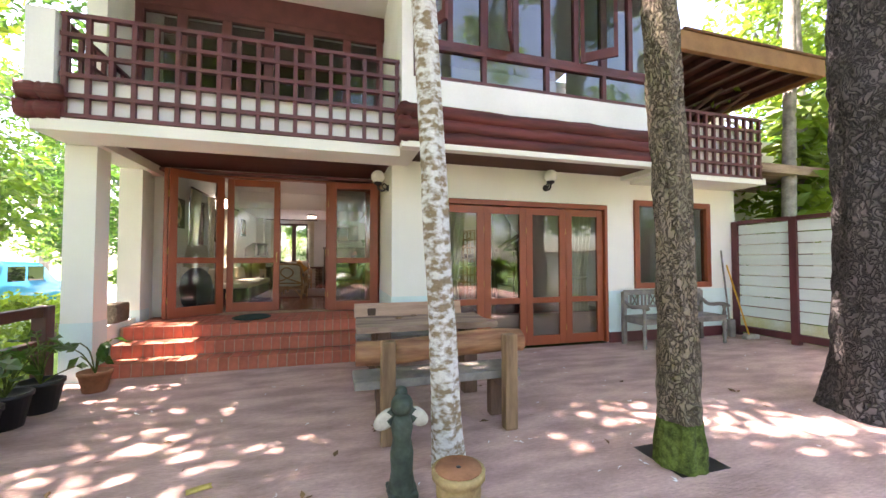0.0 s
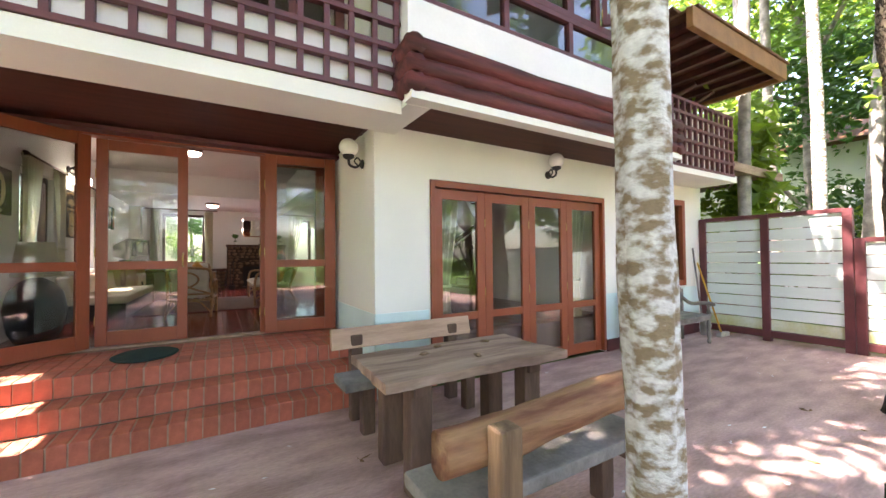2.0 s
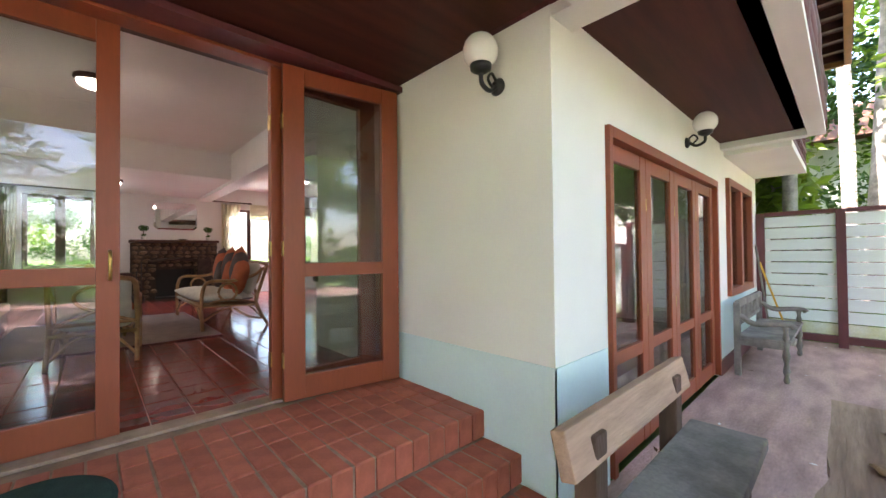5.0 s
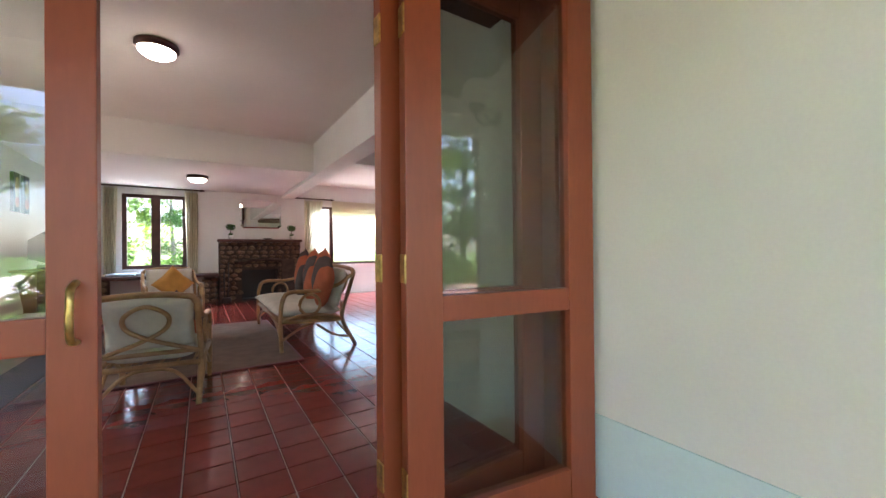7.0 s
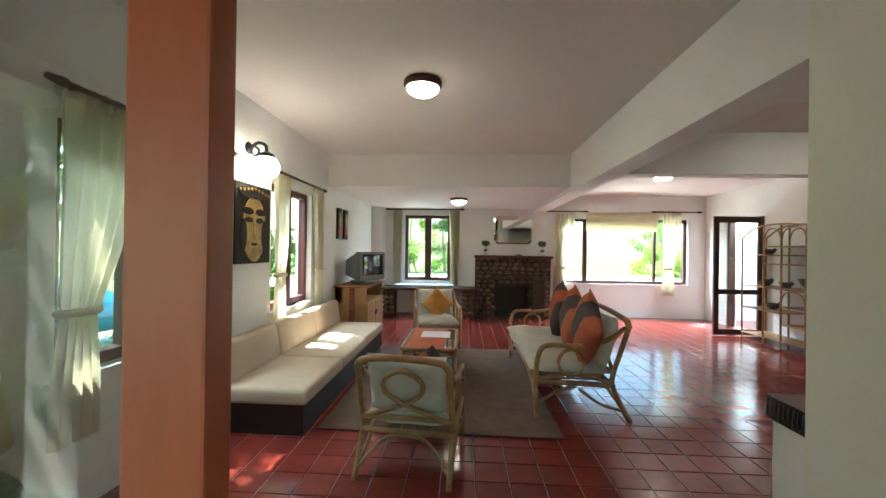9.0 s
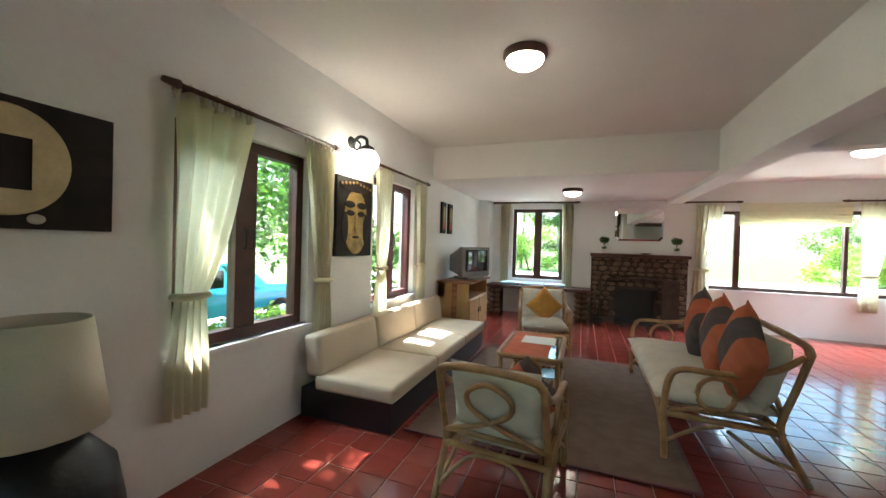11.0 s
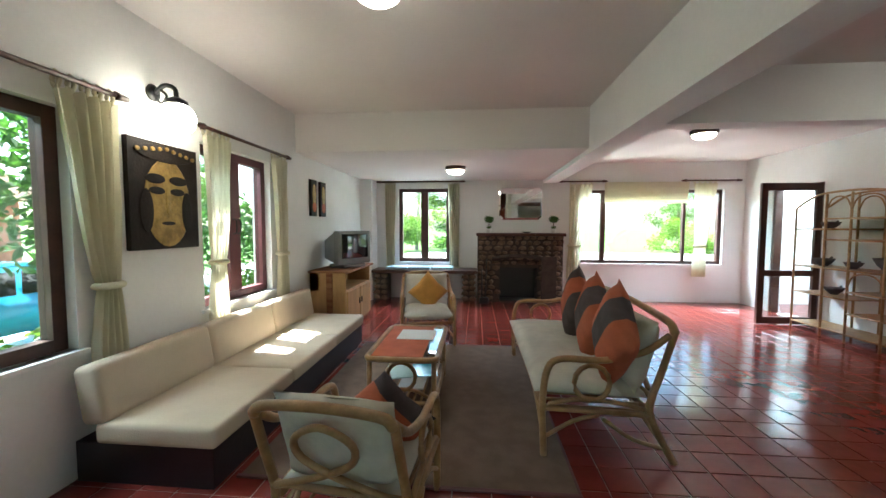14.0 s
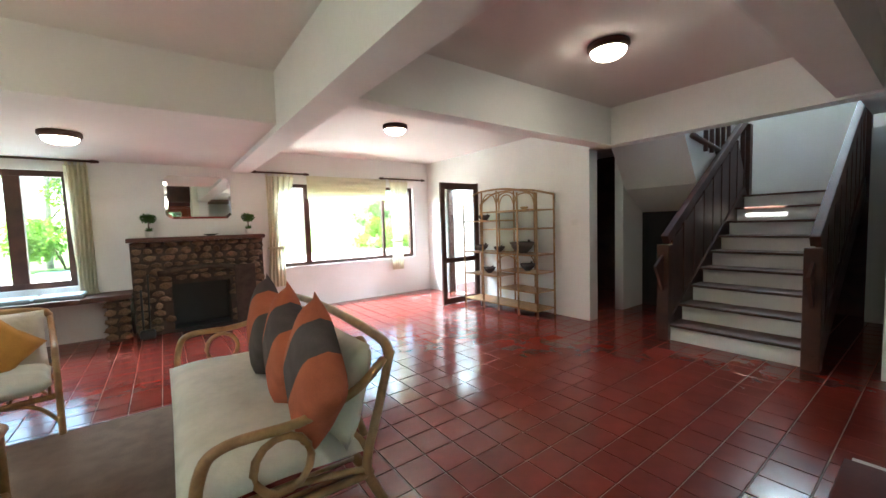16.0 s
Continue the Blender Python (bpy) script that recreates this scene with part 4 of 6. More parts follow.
def carved_bench():
    t = thing("carved_bench", "weathered grey wooden bench with carved back and curved arms", "bench", (5.15, 4.26, 0))
    L = 0.76
    for x in (-L, L):
        turned("leg", [(0.02, 0), (0.03, 0.03), (0.02, 0.07), (0.033, 0.12), (0.02, 0.2), (0.035, 0.28), (0.025, 0.34), (0.03, 0.42)], GREYWOOD, t, (x, -0.2, 0), 10)
        box("leg", x - 0.03, x + 0.03, 0.17, 0.23, 0, 0.8, GREYWOOD, t, bevel=0.008)
        rod("arm", spline([(x, 0.18, 0.66), (x, 0.05, 0.58), (x, -0.12, 0.6), (x, -0.24, 0.6), (x, -0.27, 0.57)], 5), 0.028, GREYWOOD, t)
        turned("arm_post", [(0.02, 0.42), (0.03, 0.47), (0.018, 0.52), (0.03, 0.585)], GREYWOOD, t, (x, -0.2, 0), 10)
        box("side_rail", x - 0.02, x + 0.02, -0.2, 0.18, 0.34, 0.41, GREYWOOD, t)
    box("seat", -L - 0.02, L + 0.02, -0.24, 0.2, 0.41, 0.44, GREYWOOD, t, bevel=0.01)
    box("front_rail", -L, L, -0.215, -0.185, 0.35, 0.409, GREYWOOD, t)
    box("back_rail", -L, L, 0.18, 0.22, 0.74, 0.82, GREYWOOD, t, bevel=0.01)
    box("back_rail", -L, L, 0.185, 0.215, 0.54, 0.58, GREYWOOD, t)
    for i in range(21):
        x = -L + 0.06 + i * (2 * L - 0.12) / 20
        if i % 5 == 2:
            rod("cross_slat", [(x - 0.05, 0.2, 0.58), (x + 0.05, 0.2, 0.74)], 0.011, GREYWOOD, t, sides=6)
            rod("cross_slat", [(x + 0.05, 0.2, 0.58), (x - 0.05, 0.2, 0.74)], 0.011, GREYWOOD, t, sides=6)
        else:
            box("slat", x - 0.012, x + 0.012, 0.19, 0.21, 0.58, 0.74, GREYWOOD, t)
carved_bench()

def slat_fence(y0, y1, h, ends, label):
    t = thing("slat_fence", label, "fence", group="terrace fence")
    x = 6.85
    for y in ends:
        box("post", x - 0.05, x + 0.05, y - 0.05, y + 0.05, 0, h + 0.02, DARKRED, t)
    for lo, hi in zip(sorted(ends), sorted(ends)[1:]):
        box("top_rail", x - 0.045, x + 0.045, lo + 0.05, hi - 0.05, h - 0.03, h + 0.03, DARKRED, t)
        box("bottom_rail", x - 0.045, x + 0.045, lo + 0.05, hi - 0.05, 0.06, 0.16, DARKRED, t)
        n = round((h - 0.2) / 0.172)
        p = (h - 0.2) / n
        for k in range(n):
            box("board", x - 0.012, x + 0.012, lo + 0.05, hi - 0.05, 0.17 + k * p, 0.17 + (k + 1) * p - 0.016, ALGAE if k == 0 else FENCE, t, "algae stained lowest board" if k == 0 else "", 0.003)
slat_fence(2.77, 4.56, 1.93, (4.54, 3.67, 2.77), "white horizontal board fence in dark red frame")
slat_fence(-2, 2.7, 1.52, (2.66, 1.6, 0.5, -0.6, -1.7), "lower white horizontal board fence in dark red frame")

t = thing("broom", "broom with yellow handle leaning by the fence", "broom")
rod("handle", [(6.62, 4.2, 0.06), (6.6, 4.53, 1.2)], 0.013, YELLOW, t, label="yellow broom handle")
soft_box("brush", 6.48, 6.78, 4.14, 4.22, 0.0, 0.07, CEMENT, t, 0.015)
t = thing("mop", "grey wooden pole leaning on the wall", "mop")
rod("handle", [(6.5, 4.4, 0.02), (6.52, 4.56, 1.45)], 0.014, GREYWOOD, t)
soft_box("mop_head", 6.44, 6.56, 4.36, 4.44, 0.0, 0.3, GREYWOOD, t, 0.02)

def wall_lamp(at, rz, globe, label, scale=1.0):
    t = thing("wall_lamp", label, "wall lamp", at, rz)
    s = scale
    bm = lathe(bmesh.new(), [(0.045 * s, 0), (0.05 * s, 0.01), (0.03 * s, 0.03)], 14)
    bmesh.ops.transform(bm, verts=bm.verts, matrix=pose(0, 0, 0, 90))
    part("wall_plate", bm, BLACK, t, smooth=True)
    rod("arm", spline([(0, -0.02 * s, 0), (0, -0.08 * s, -0.04 * s), (0, -0.14 * s, -0.02 * s), (0, -0.15 * s, 0.03 * s)], 5), 0.013 * s, BLACK, t)
    rod("scroll", spline([(0, -0.02 * s, 0.03 * s), (0, -0.06 * s, 0.06 * s), (0, -0.09 * s, 0.02 * s), (0, -0.05 * s, -0.02 * s)], 5), 0.008 * s, BLACK, t)
    turned("cup", [(0.02 * s, 0), (0.055 * s, 0.02 * s), (0.06 * s, 0.05 * s)], BLACK, t, (0, -0.15 * s, 0.03 * s))
    bm = bmesh.new()
    bmesh.ops.create_uvsphere(bm, u_segments=24, v_segments=14, radius=0.095 * s, matrix=Matrix.Translation((0, -0.15 * s, 0.15 * s)))
    part("globe", bm, globe, t, "opal glass globe", True)
    return t
wall_lamp((0.82, 4.93, 2.30), -90, OPAL, "black iron wall lamp with white globe, unlit")
wall_lamp((3.12, 4.6, 2.36), 0, OPAL, "black iron wall lamp with white globe, unlit")

# statue, cut pot, potted plants
def statue():
    bm = bmesh.new()
    lathe(bm, [(0.075, 0), (0.085, 0.02), (0.07, 0.06), (0.06, 0.12), (0.065, 0.22), (0.05, 0.3), (0.062, 0.36), (0.05, 0.41), (0.03, 0.43)], 18)
    bmesh.ops.create_uvsphere(bm, u_segments=16, v_segments=12, radius=0.062, matrix=Matrix.Translation((0, 0, 0.48)))
    bmesh.ops.create_uvsphere(bm, u_segments=12, v_segments=8, radius=0.035, matrix=Matrix.Translation((0, 0.02, 0.54)))
    cube(bm, -0.08, 0.08, -0.08, 0.08, 0, 0.03, 0.01)
    for s in (-1, 1):
        bmesh.ops.create_uvsphere(bm, u_segments=14, v_segments=8, radius=0.08, matrix=Matrix.Translation((s * 0.085, 0.02, 0.4)) @ Matrix.Rotation(s * 0.6, 4, 'Y') @ Matrix.Diagonal((1.0, 0.3, 0.62, 1)))
    ob = part("statue", bm, BRONZE, smooth=True)
    me = ob.data
    me.materials.append(CEMENT)
    for p in me.polygons:
        if abs(p.center.x) > 0.068 and 0.33 < p.center.z < 0.48:
            p.material_index = 1
    ob.matrix_world = pose(0.46, 1.72, 0)
    tagged(ob, "small dark green garden statue with pale stone wings", "statue")
statue()
t = thing("plant_pot", "clay pot standing upside down with drain hole", "pot", (0.70, 1.45, 0))
turned("pot", [(0.105, 0.0), (0.115, 0.17), (0.125, 0.2), (0.135, 0.2), (0.135, 0.235), (0.118, 0.237)], mat("mossy_clay", (0.42, 0.30, 0.14), 0.85, 0.25, 9, 0.3), t)
turned("pot_base", [(0.118, 0.238), (0.115, 0.243)], TERRA, t)
turned("drain_hole", [(0.013, 0.243), (0.012, 0.2445)], BLACK, t)

def pot_plant(x, y, r, h, n, size, seed, m=POTPL, label="leafy green plant in a black plastic pot"):
    t = thing("potted_plant", label, "potted plant", (x, y, 0), group="pots along the terrace edge")
    turned("pot", [(r * 0.72, 0), (r, h - 0.03), (r * 1.07, h - 0.03), (r * 1.07, h), (r * 0.95, h), (r * 0.93, h - 0.03)], m, t)
    g = random.Random(seed)
    for i in range(n):
        a, l, z = g.uniform(0, 6.28), g.uniform(0.05, 0.3), h + g.uniform(0.1, 0.38)
        p = Vector((math.cos(a) * l, math.sin(a) * l, z))
        rod("stem", spline([(0, 0, h - 0.03), (p.x * 0.4, p.y * 0.4, z * 0.8), p], 3), 0.006, MOSS, t, sides=5)
        bm = bmesh.new()
        s = size * g.uniform(0.7, 1.2)
        v = [bm.verts.new(c) for c in ((0, 0, 0), (0.3 * s, 0.35 * s, 0.02), (0.25 * s, 0.75 * s, -0.02), (0, 1.1 * s, -0.1 * s), (-0.25 * s, 0.75 * s, -0.02), (-0.3 * s, 0.35 * s, 0.02), (0, 0.5 * s, -0.03 * s))]
        for q in range(6):
            bm.faces.new((v[6], v[q], v[(q + 1) % 6]))
        bmesh.ops.transform(bm, verts=bm.verts, matrix=Matrix.Translation(p) @ Euler((g.uniform(-0.7, 0.3), g.uniform(-0.4, 0.4), a - 1.57)).to_matrix().to_4x4())
        part("leaf", bm, LEAF2, t)
for i, (x, y) in enumerate(((-2.28, 3.0), (-2.32, 3.35), (-2.3, 3.68), (-2.35, 2.6), (-2.3, 2.2))):
    pot_plant(x, y, 0.15, 0.26, 14, 0.16, i)
pot_plant(-2.15, 4.15, 0.13, 0.2, 9, 0.15, 9, TERRA, "leafy green plant in a terracotta pot")

t = thing("timber_rail", "dark weathered timber rail along the terrace edge", "fence")
for y in (4.2, 2.7, 1.2, -0.3, -1.8, -3.3):
    box("post", -2.66, -2.54, y - 0.06, y + 0.06, 0, 0.84, DARKWOOD_AND_UNLIT, t, bevel=0.01)
for z in (0.42, 0.74):
    box("rail", -2.64, -2.56, -3.3, 4.14, z, z + 0.1, DARKWOOD_AND_UNLIT, t, bevel=0.01)
t = thing("stone_block", "rough brown stone block on the porch wall", "stone", (-2.5, 5.2, 0.52))
soft_box("block", -0.1, 0.1, -0.16, 0.16, 0, 0.24, BARKB, t, 0.03)

t = thing("door_mat", "dark green oval rubber door mat on the brick landing", "door mat", (-1.02, 5.52, FL + 0.004))
bm = lathe(bmesh.new(), [(0.26, 0), (0.27, 0.008), (0.25, 0.016), (0.2, 0.014), (0.1, 0.015)], 32)
bmesh.ops.scale(bm, verts=bm.verts, vec=(0.92, 1.1, 1))
part("mat", bm, GREENMAT, t)

# fallen leaves and petals
g = np.random.default_rng(4)
cs = [(2.2 + g.normal() * 2.4, 1.8 + g.normal() * 1.6, 0.008, 0.001) for _ in range(260)]
me = leaf_mesh("fallen_petals", cs, 260, 0.035, PAPER, 7, 0)
ob = new("fallen_petals", me)
for v in me.vertices:
    v.co.z = 0.004 + abs(v.co.z - 0.008) * 0.3
tagged(ob, "white fallen petals strewn over the terrace", "petals", kind="stuff")
me = leaf_mesh("fallen_leaves", [(0.8 + g.normal() * 2.2, 2.0 + g.normal() * 1.5, 0.01, 0.001) for _ in range(60)], 60, 0.07, mat("dry_leaf", (0.22, 0.13, 0.06), 0.9, 0.3, 9, 0.1, rand=0.5), 8, 0)
for v in me.vertices:
    v.co.z = 0.005 + abs(v.co.z - 0.01) * 0.4
tagged(new("fallen_leaves", me), "dry brown leaves scattered on the terrace", "leaves", kind="stuff")
t = thing("fallen_leaf", "large yellow fallen leaf on the terrace", "leaf", (-0.62, 2.05, 0.004), 20)
pillow("blade", 0.13, 0.06, 0.012, mat("yellow_leaf", (0.55, 0.42, 0.12), 0.8, 0.2, 20, 0.2), t, pose(0, 0, 0.006), 5)

# ---- sitting room ----
def rattan_seat(name, label, cat, at, rz, L, group, loops):
    """A cane seat with padded cushions; front at +y, L wide between the arms."""
    t = thing(name, label, cat, at, rz, group)
    h, r = L / 2, 0.019
    for s in (-1, 1):
        x = s * h
        rod("arm", spline([(x, 0.3, 0), (x, 0.31, 0.3), (x, 0.29, 0.5), (x, 0.22, 0.57), (x, 0.0, 0.57), (x * 0.99, -0.2, 0.62), (x * 0.97, -0.33, 0.71)], 5), r, RATTAN, t)
        rod("rear_leg", spline([(x, -0.36, 0), (x, -0.26, 0.2), (x, -0.23, 0.32), (x * 0.99, -0.29, 0.52), (x * 0.97, -0.36, 0.74)], 5), r, RATTAN, t)
        rod("side_rail", [(x, 0.3, 0.29), (x, -0.24, 0.27)], r * 0.9, RATTAN, t)
        rod("side_loop", [(x, 0.06 + 0.09 * math.cos(a / 14 * 6.283), 0.44 + 0.1 * math.sin(a / 14 * 6.283)) for a in range(14)], 0.014, RATTAN, t, closed=True)
        rod("side_brace", spline([(x, 0.28, 0.31), (x, 0.1, 0.35), (x, -0.08, 0.33), (x, -0.24, 0.29)], 4), 0.013, RATTAN, t)
        rod("foot_brace", spline([(x, 0.3, 0.12), (x, 0.15, 0.22), (x, 0.02, 0.26)], 4), 0.012, RATTAN, t)
        rod("foot_brace", spline([(x, -0.33, 0.08), (x, -0.15, 0.13), (x, 0.0, 0.24)], 4), 0.012, RATTAN, t)
    rod("back_top", spline([(-h * 0.97, -0.355, 0.72), (-h * 0.8, -0.37, 0.765), (0, -0.38, 0.785), (h * 0.8, -0.37, 0.765), (h * 0.97, -0.355, 0.72)], 6), r * 1.15, RATTAN, t)
    rod("back_low", [(-h, -0.245, 0.36), (h, -0.245, 0.36)], r * 0.85, RATTAN, t)
    rod("front_rail", [(-h, 0.3, 0.28), (h, 0.3, 0.28)], r, RATTAN, t)
    rod("rear_rail", [(-h, -0.24, 0.27), (h, -0.24, 0.27)], r, RATTAN, t)
    rod("rear_brace", spline([(-h, -0.33, 0.06), (-h * 0.5, -0.26, 0.22), (0, -0.25, 0.25), (h * 0.5, -0.26, 0.22), (h, -0.33, 0.06)], 5), 0.012, RATTAN, t)
    rod("front_brace", spline([(-h, 0.3, 0.1), (-h * 0.6, 0.3, 0.24), (0, 0.3, 0.27), (h * 0.6, 0.3, 0.24), (h, 0.3, 0.1)], 5), 0.012, RATTAN, t)
    for cx in loops:
        w = min(0.26, L / 2 - 0.03)
        def yb(z):
            return -0.24 - 0.14 * (z - 0.3) / 0.47 - 0.012
        pts = [(cx - w, yb(0.36), 0.37), (cx - 0.03, yb(0.46), 0.46), (cx + 0.1, yb(0.55), 0.545), (cx + 0.11, yb(0.64), 0.64), (cx, yb(0.72), 0.705), (cx - 0.11, yb(0.64), 0.64), (cx - 0.1, yb(0.55), 0.545), (cx + 0.03, yb(0.46), 0.46), (cx + w, yb(0.36), 0.37)]
        rod("back_loop", spline(pts, 5), 0.015, RATTAN, t)
    n = max(6, round(L / 0.09))
    for i in range(n):
        x = -h + (i + 0.5) * L / n
        rod("seat_slat", [(x, 0.29, 0.285), (x, -0.23, 0.275)], 0.009, RATTAN, t, sides=6)
    pillow("seat_cushion", L - 0.05, 0.6, 0.15, CUSH, t, pose(0, 0.05, 0.365, 2), 18, "off-white seat cushion", 0.006, 0.05)
    nb = max(1, round(L / 0.7))
    for i in range(nb):
        w = (L - 0.06) / nb
        pillow("back_cushion", w - 0.01, 0.42, 0.13, CUSH, t, pose(-h + 0.03 + (i + 0.5) * w, -0.225, 0.575, 105), 12, "off-white back cushion", 0.006, 0.08)
    return t

rattan_seat("rattan_armchair", "cane armchair with looped back and off-white cushions, back to the door", "armchair", (-0.80, 8.24, FL), -6, 0.56, "cane seats", (0,)).scale = (1.0, 1.0, 0.94)
rattan_seat("rattan_armchair", "cane armchair with off-white cushions facing the room", "armchair", (-0.88, 11.12, FL), 190, 0.60, "cane seats", (0,))
rattan_seat("rattan_sofa", "cane two-seat sofa with off-white cushions on the rug", "sofa", (0.45, 9.72, FL), 90, 1.76, "cane seats", (-0.5, 0.5)).scale = (1.0, 1.12, 1.05)

def throw_pillow(at, rx, ry, rz, base, stripe, label, w=0.44, band=True):
    t = thing("throw_pillow", label, "cushion", at, 0, "throw pillows")
    ob = pillow("cover", w, w, 0.17, base, t, pose(0, 0, 0, rx, ry, rz), 12)
    ob.data.materials.append(stripe)
    inv = pose(0, 0, 0, rx, ry, rz).inverted()
    if band:
        for p in ob.data.polygons:
            q = inv @ p.center
            if -0.13 < q.x < 0.05:
                p.material_index = 1
    return t
for y, m1, m2 in ((9.02, ORANGE, GREYCL), (9.46, ORANGE, GREYCL), (9.94, GREYCL, ORANGE)):
    throw_pillow((0.55, y - 0.03, FL + 0.71), 84, 42, -96, m1, m2, "terracotta throw pillow with a charcoal band" if m1 is ORANGE else "charcoal throw pillow with a terracotta band", 0.49)
throw_pillow((-0.87, 11.17, FL + 0.58), 76, 45, 10, AMBER, AMBER, "amber silk throw pillow standing on its corner", 0.36, False)
throw_pillow((-0.73, 8.28, FL + 0.47), 75, 40, 190, GREYCL, ORANGE, "charcoal throw pillow with a terracotta band", 0.38)

def coffee_table():
    t = thing("coffee_table", "cane coffee table with terracotta runner under glass", "coffee table", (-0.81, 9.58, FL))
    hx, hy, z = 0.25, 0.43, 0.45
    ring = []
    for cx, cy, a0 in ((hx - 0.06, hy - 0.06, 0), (-hx + 0.06, hy - 0.06, 90), (-hx + 0.06, -hy + 0.06, 180), (hx - 0.06, -hy + 0.06, 270)):
        ring += [(cx + 0.06 * math.cos(radians(a0 + k * 18)), cy + 0.06 * math.sin(radians(a0 + k * 18)), z) for k in range(6)]
    rod("rim", ring, 0.02, RATTAN, t, closed=True)
    rod("lower_rim", [(x * 0.96, y * 0.96, 0.14) for x, y, _ in ring], 0.014, RATTAN, t, closed=True)
    box("runner", -hx + 0.03, hx - 0.1, -hy + 0.03, hy - 0.03, z + 0.006, z + 0.014, ORANGE, t, "terracotta cloth on the glass", 0.002)
    gl = box("glass_top", -hx + 0.015, hx - 0.015, -hy + 0.015, hy - 0.015, z - 0.002, z + 0.005, GLASS, t, bevel=0)
    for sx in (-1, 1):
        for sy in (-1, 1):
            rod("leg", [(sx * (hx - 0.02), sy * (hy - 0.03), 0), (sx * (hx - 0.02), sy * (hy - 0.03), z - 0.01)], 0.018, RATTAN, t)
    for sy in (-1, 1):
        y = sy * (hy - 0.03)
        rod("end_loop", [(0.1 * math.cos(a * 6.283 / 16), y, 0.32 + 0.1 * math.sin(a * 6.283 / 16)) for a in range(16)], 0.014, RATTAN, t, closed=True)
        rod("end_bow", spline([(-hx + 0.03, y, 0.16), (-0.1, y, 0.22), (0, y, 0.23), (0.1, y, 0.22), (hx - 0.03, y, 0.16)], 4), 0.012, RATTAN, t)
    for i in range(8):
        x = -0.19 + i * 0.054
        rod("shelf_slat", [(x, -hy + 0.03, 0.14), (x, hy - 0.03, 0.14)], 0.009, RATTAN, t, sides=6)
coffee_table()
t = thing("place_mat", "white lace mat on the coffee table", "table mat", (-0.8, 9.72, FL + 0.4645))
box("cloth", -0.13, 0.17, -0.14, 0.14, 0, 0.003, PAPER, t, bevel=0.001)
for i, (x, y, m) in enumerate(((-0.78, 9.5, PAPER), (-0.72, 9.72, BLUE), (-0.9, 9.65, MINT))):
    t = thing("magazine", "magazine lying on the lower shelf", "magazine", (x, y, FL + 0.151 + 0.009 * i), 10 * i, "magazines")
    box("cover", -0.1, 0.1, -0.14, 0.14, 0, 0.008, m, t, bevel=0.001)

t = thing("rug", "brown woven jute rug with a dark red border", "rug", (0, 0, FL + 0.003))
bm = cube(bmesh.new(), -1.57, 0.235, 8.52, 10.9, 0, 0.012, 0.004)
part("rug_field", bm, RUG, t)
for x0, x1, y0, y1 in ((-1.585, 0.25, 8.495, 8.52), (0.235, 0.25, 8.52, 10.9), (-1.585, 0.25, 10.9, 10.92)):
    box("border", x0, x1, y0, y1, 0, 0.013, DARKRED, t)

t = thing("bench_sofa", "long beige cushioned bench sofa on a dark base", "sofa")
box("base", WX + 0.02, -1.64, 8.40, 10.95, FL, FL + 0.22, NAVY, t)
for i in range(3):
    y0, y1 = 8.37 + i * 0.86, 8.37 + (i + 1) * 0.86 - 0.008
    soft_box("seat_cushion", WX + 0.16, -1.61, y0, y1, FL + 0.223, FL + 0.34, BEIGE, t, 0.03, "beige seat cushion")
    bm = cube(bmesh.new(), -0.075, 0.075, y0, y1, 0, 0.32)
    bmesh.ops.bevel(bm, geom=list(bm.edges), offset=0.04, segments=4, affect='EDGES', profile=0.5)
    bmesh.ops.transform(bm, verts=bm.verts, matrix=pose(WX + 0.16, 0, FL + 0.32, 0, -9))
    part("back_cushion", bm, BEIGE, t, "beige back cushion", True)

def curtain(at, rz, w_top, w_tie, w_bot, z0, z1, z2, shift, label, tabs=5):
    """Tab-top curtain hung at z2, tied at z1, ending at z0; the tied part is shifted along the wall."""
    t = thing("curtain", label, "curtain", at, rz, "tab-top curtains")
    bm, n, rows = bmesh.new(), 46, 24
    g = []
    for j in range(rows + 1):
        z = z0 + (z2 - z0) * j / rows
        if z > z1:
            k = ((z - z1) / (z2 - z1)) ** 0.75
            w, sx = w_tie + (w_top - w_tie) * k, shift * (1 - k)
        else:
            k = (z1 - z) / max(0.01, z1 - z0)
            w, sx = w_tie + (w_bot - w_tie) * min(1, k * 1.6), shift
        amp = 0.012 + 0.02 * min(1, w / w_top)
        row = []
        for i in range(n + 1):
            u = i / n
            row.append(bm.verts.new(((u - 0.5) * w + sx, -0.05 + amp * math.sin(u * 31 + 2 * math.sin(z * 2) + sx) + 0.01 * noise.noise(Vector((u * 4, z * 2, w))), z)))
        g.append(row)
    for j in range(rows):
        for i in range(n):
            bm.faces.new((g[j][i], g[j][i + 1], g[j + 1][i + 1], g[j + 1][i]))
    part("drape", bm, CURT, t, smooth=True)
    for i in range(tabs):
        x = (i / (tabs - 1) - 0.5) * (w_top - 0.05)
        rod("tab", spline([(x, -0.05, z2 - 0.01), (x, -0.065, z2 + 0.03), (x, -0.045, z2 + 0.075), (x, -0.025, z2 + 0.03), (x, -0.04, z2 - 0.01)], 3), 0.011, CURT, t, sides=6)
    if z1 > z0:
        rod("tie_band", [(shift + (w_tie / 2 + 0.012) * math.cos(a * 6.283 / 16), -0.05 + 0.045 * math.sin(a * 6.283 / 16), z1) for a in range(16)], 0.02, CURT, t, closed=True)

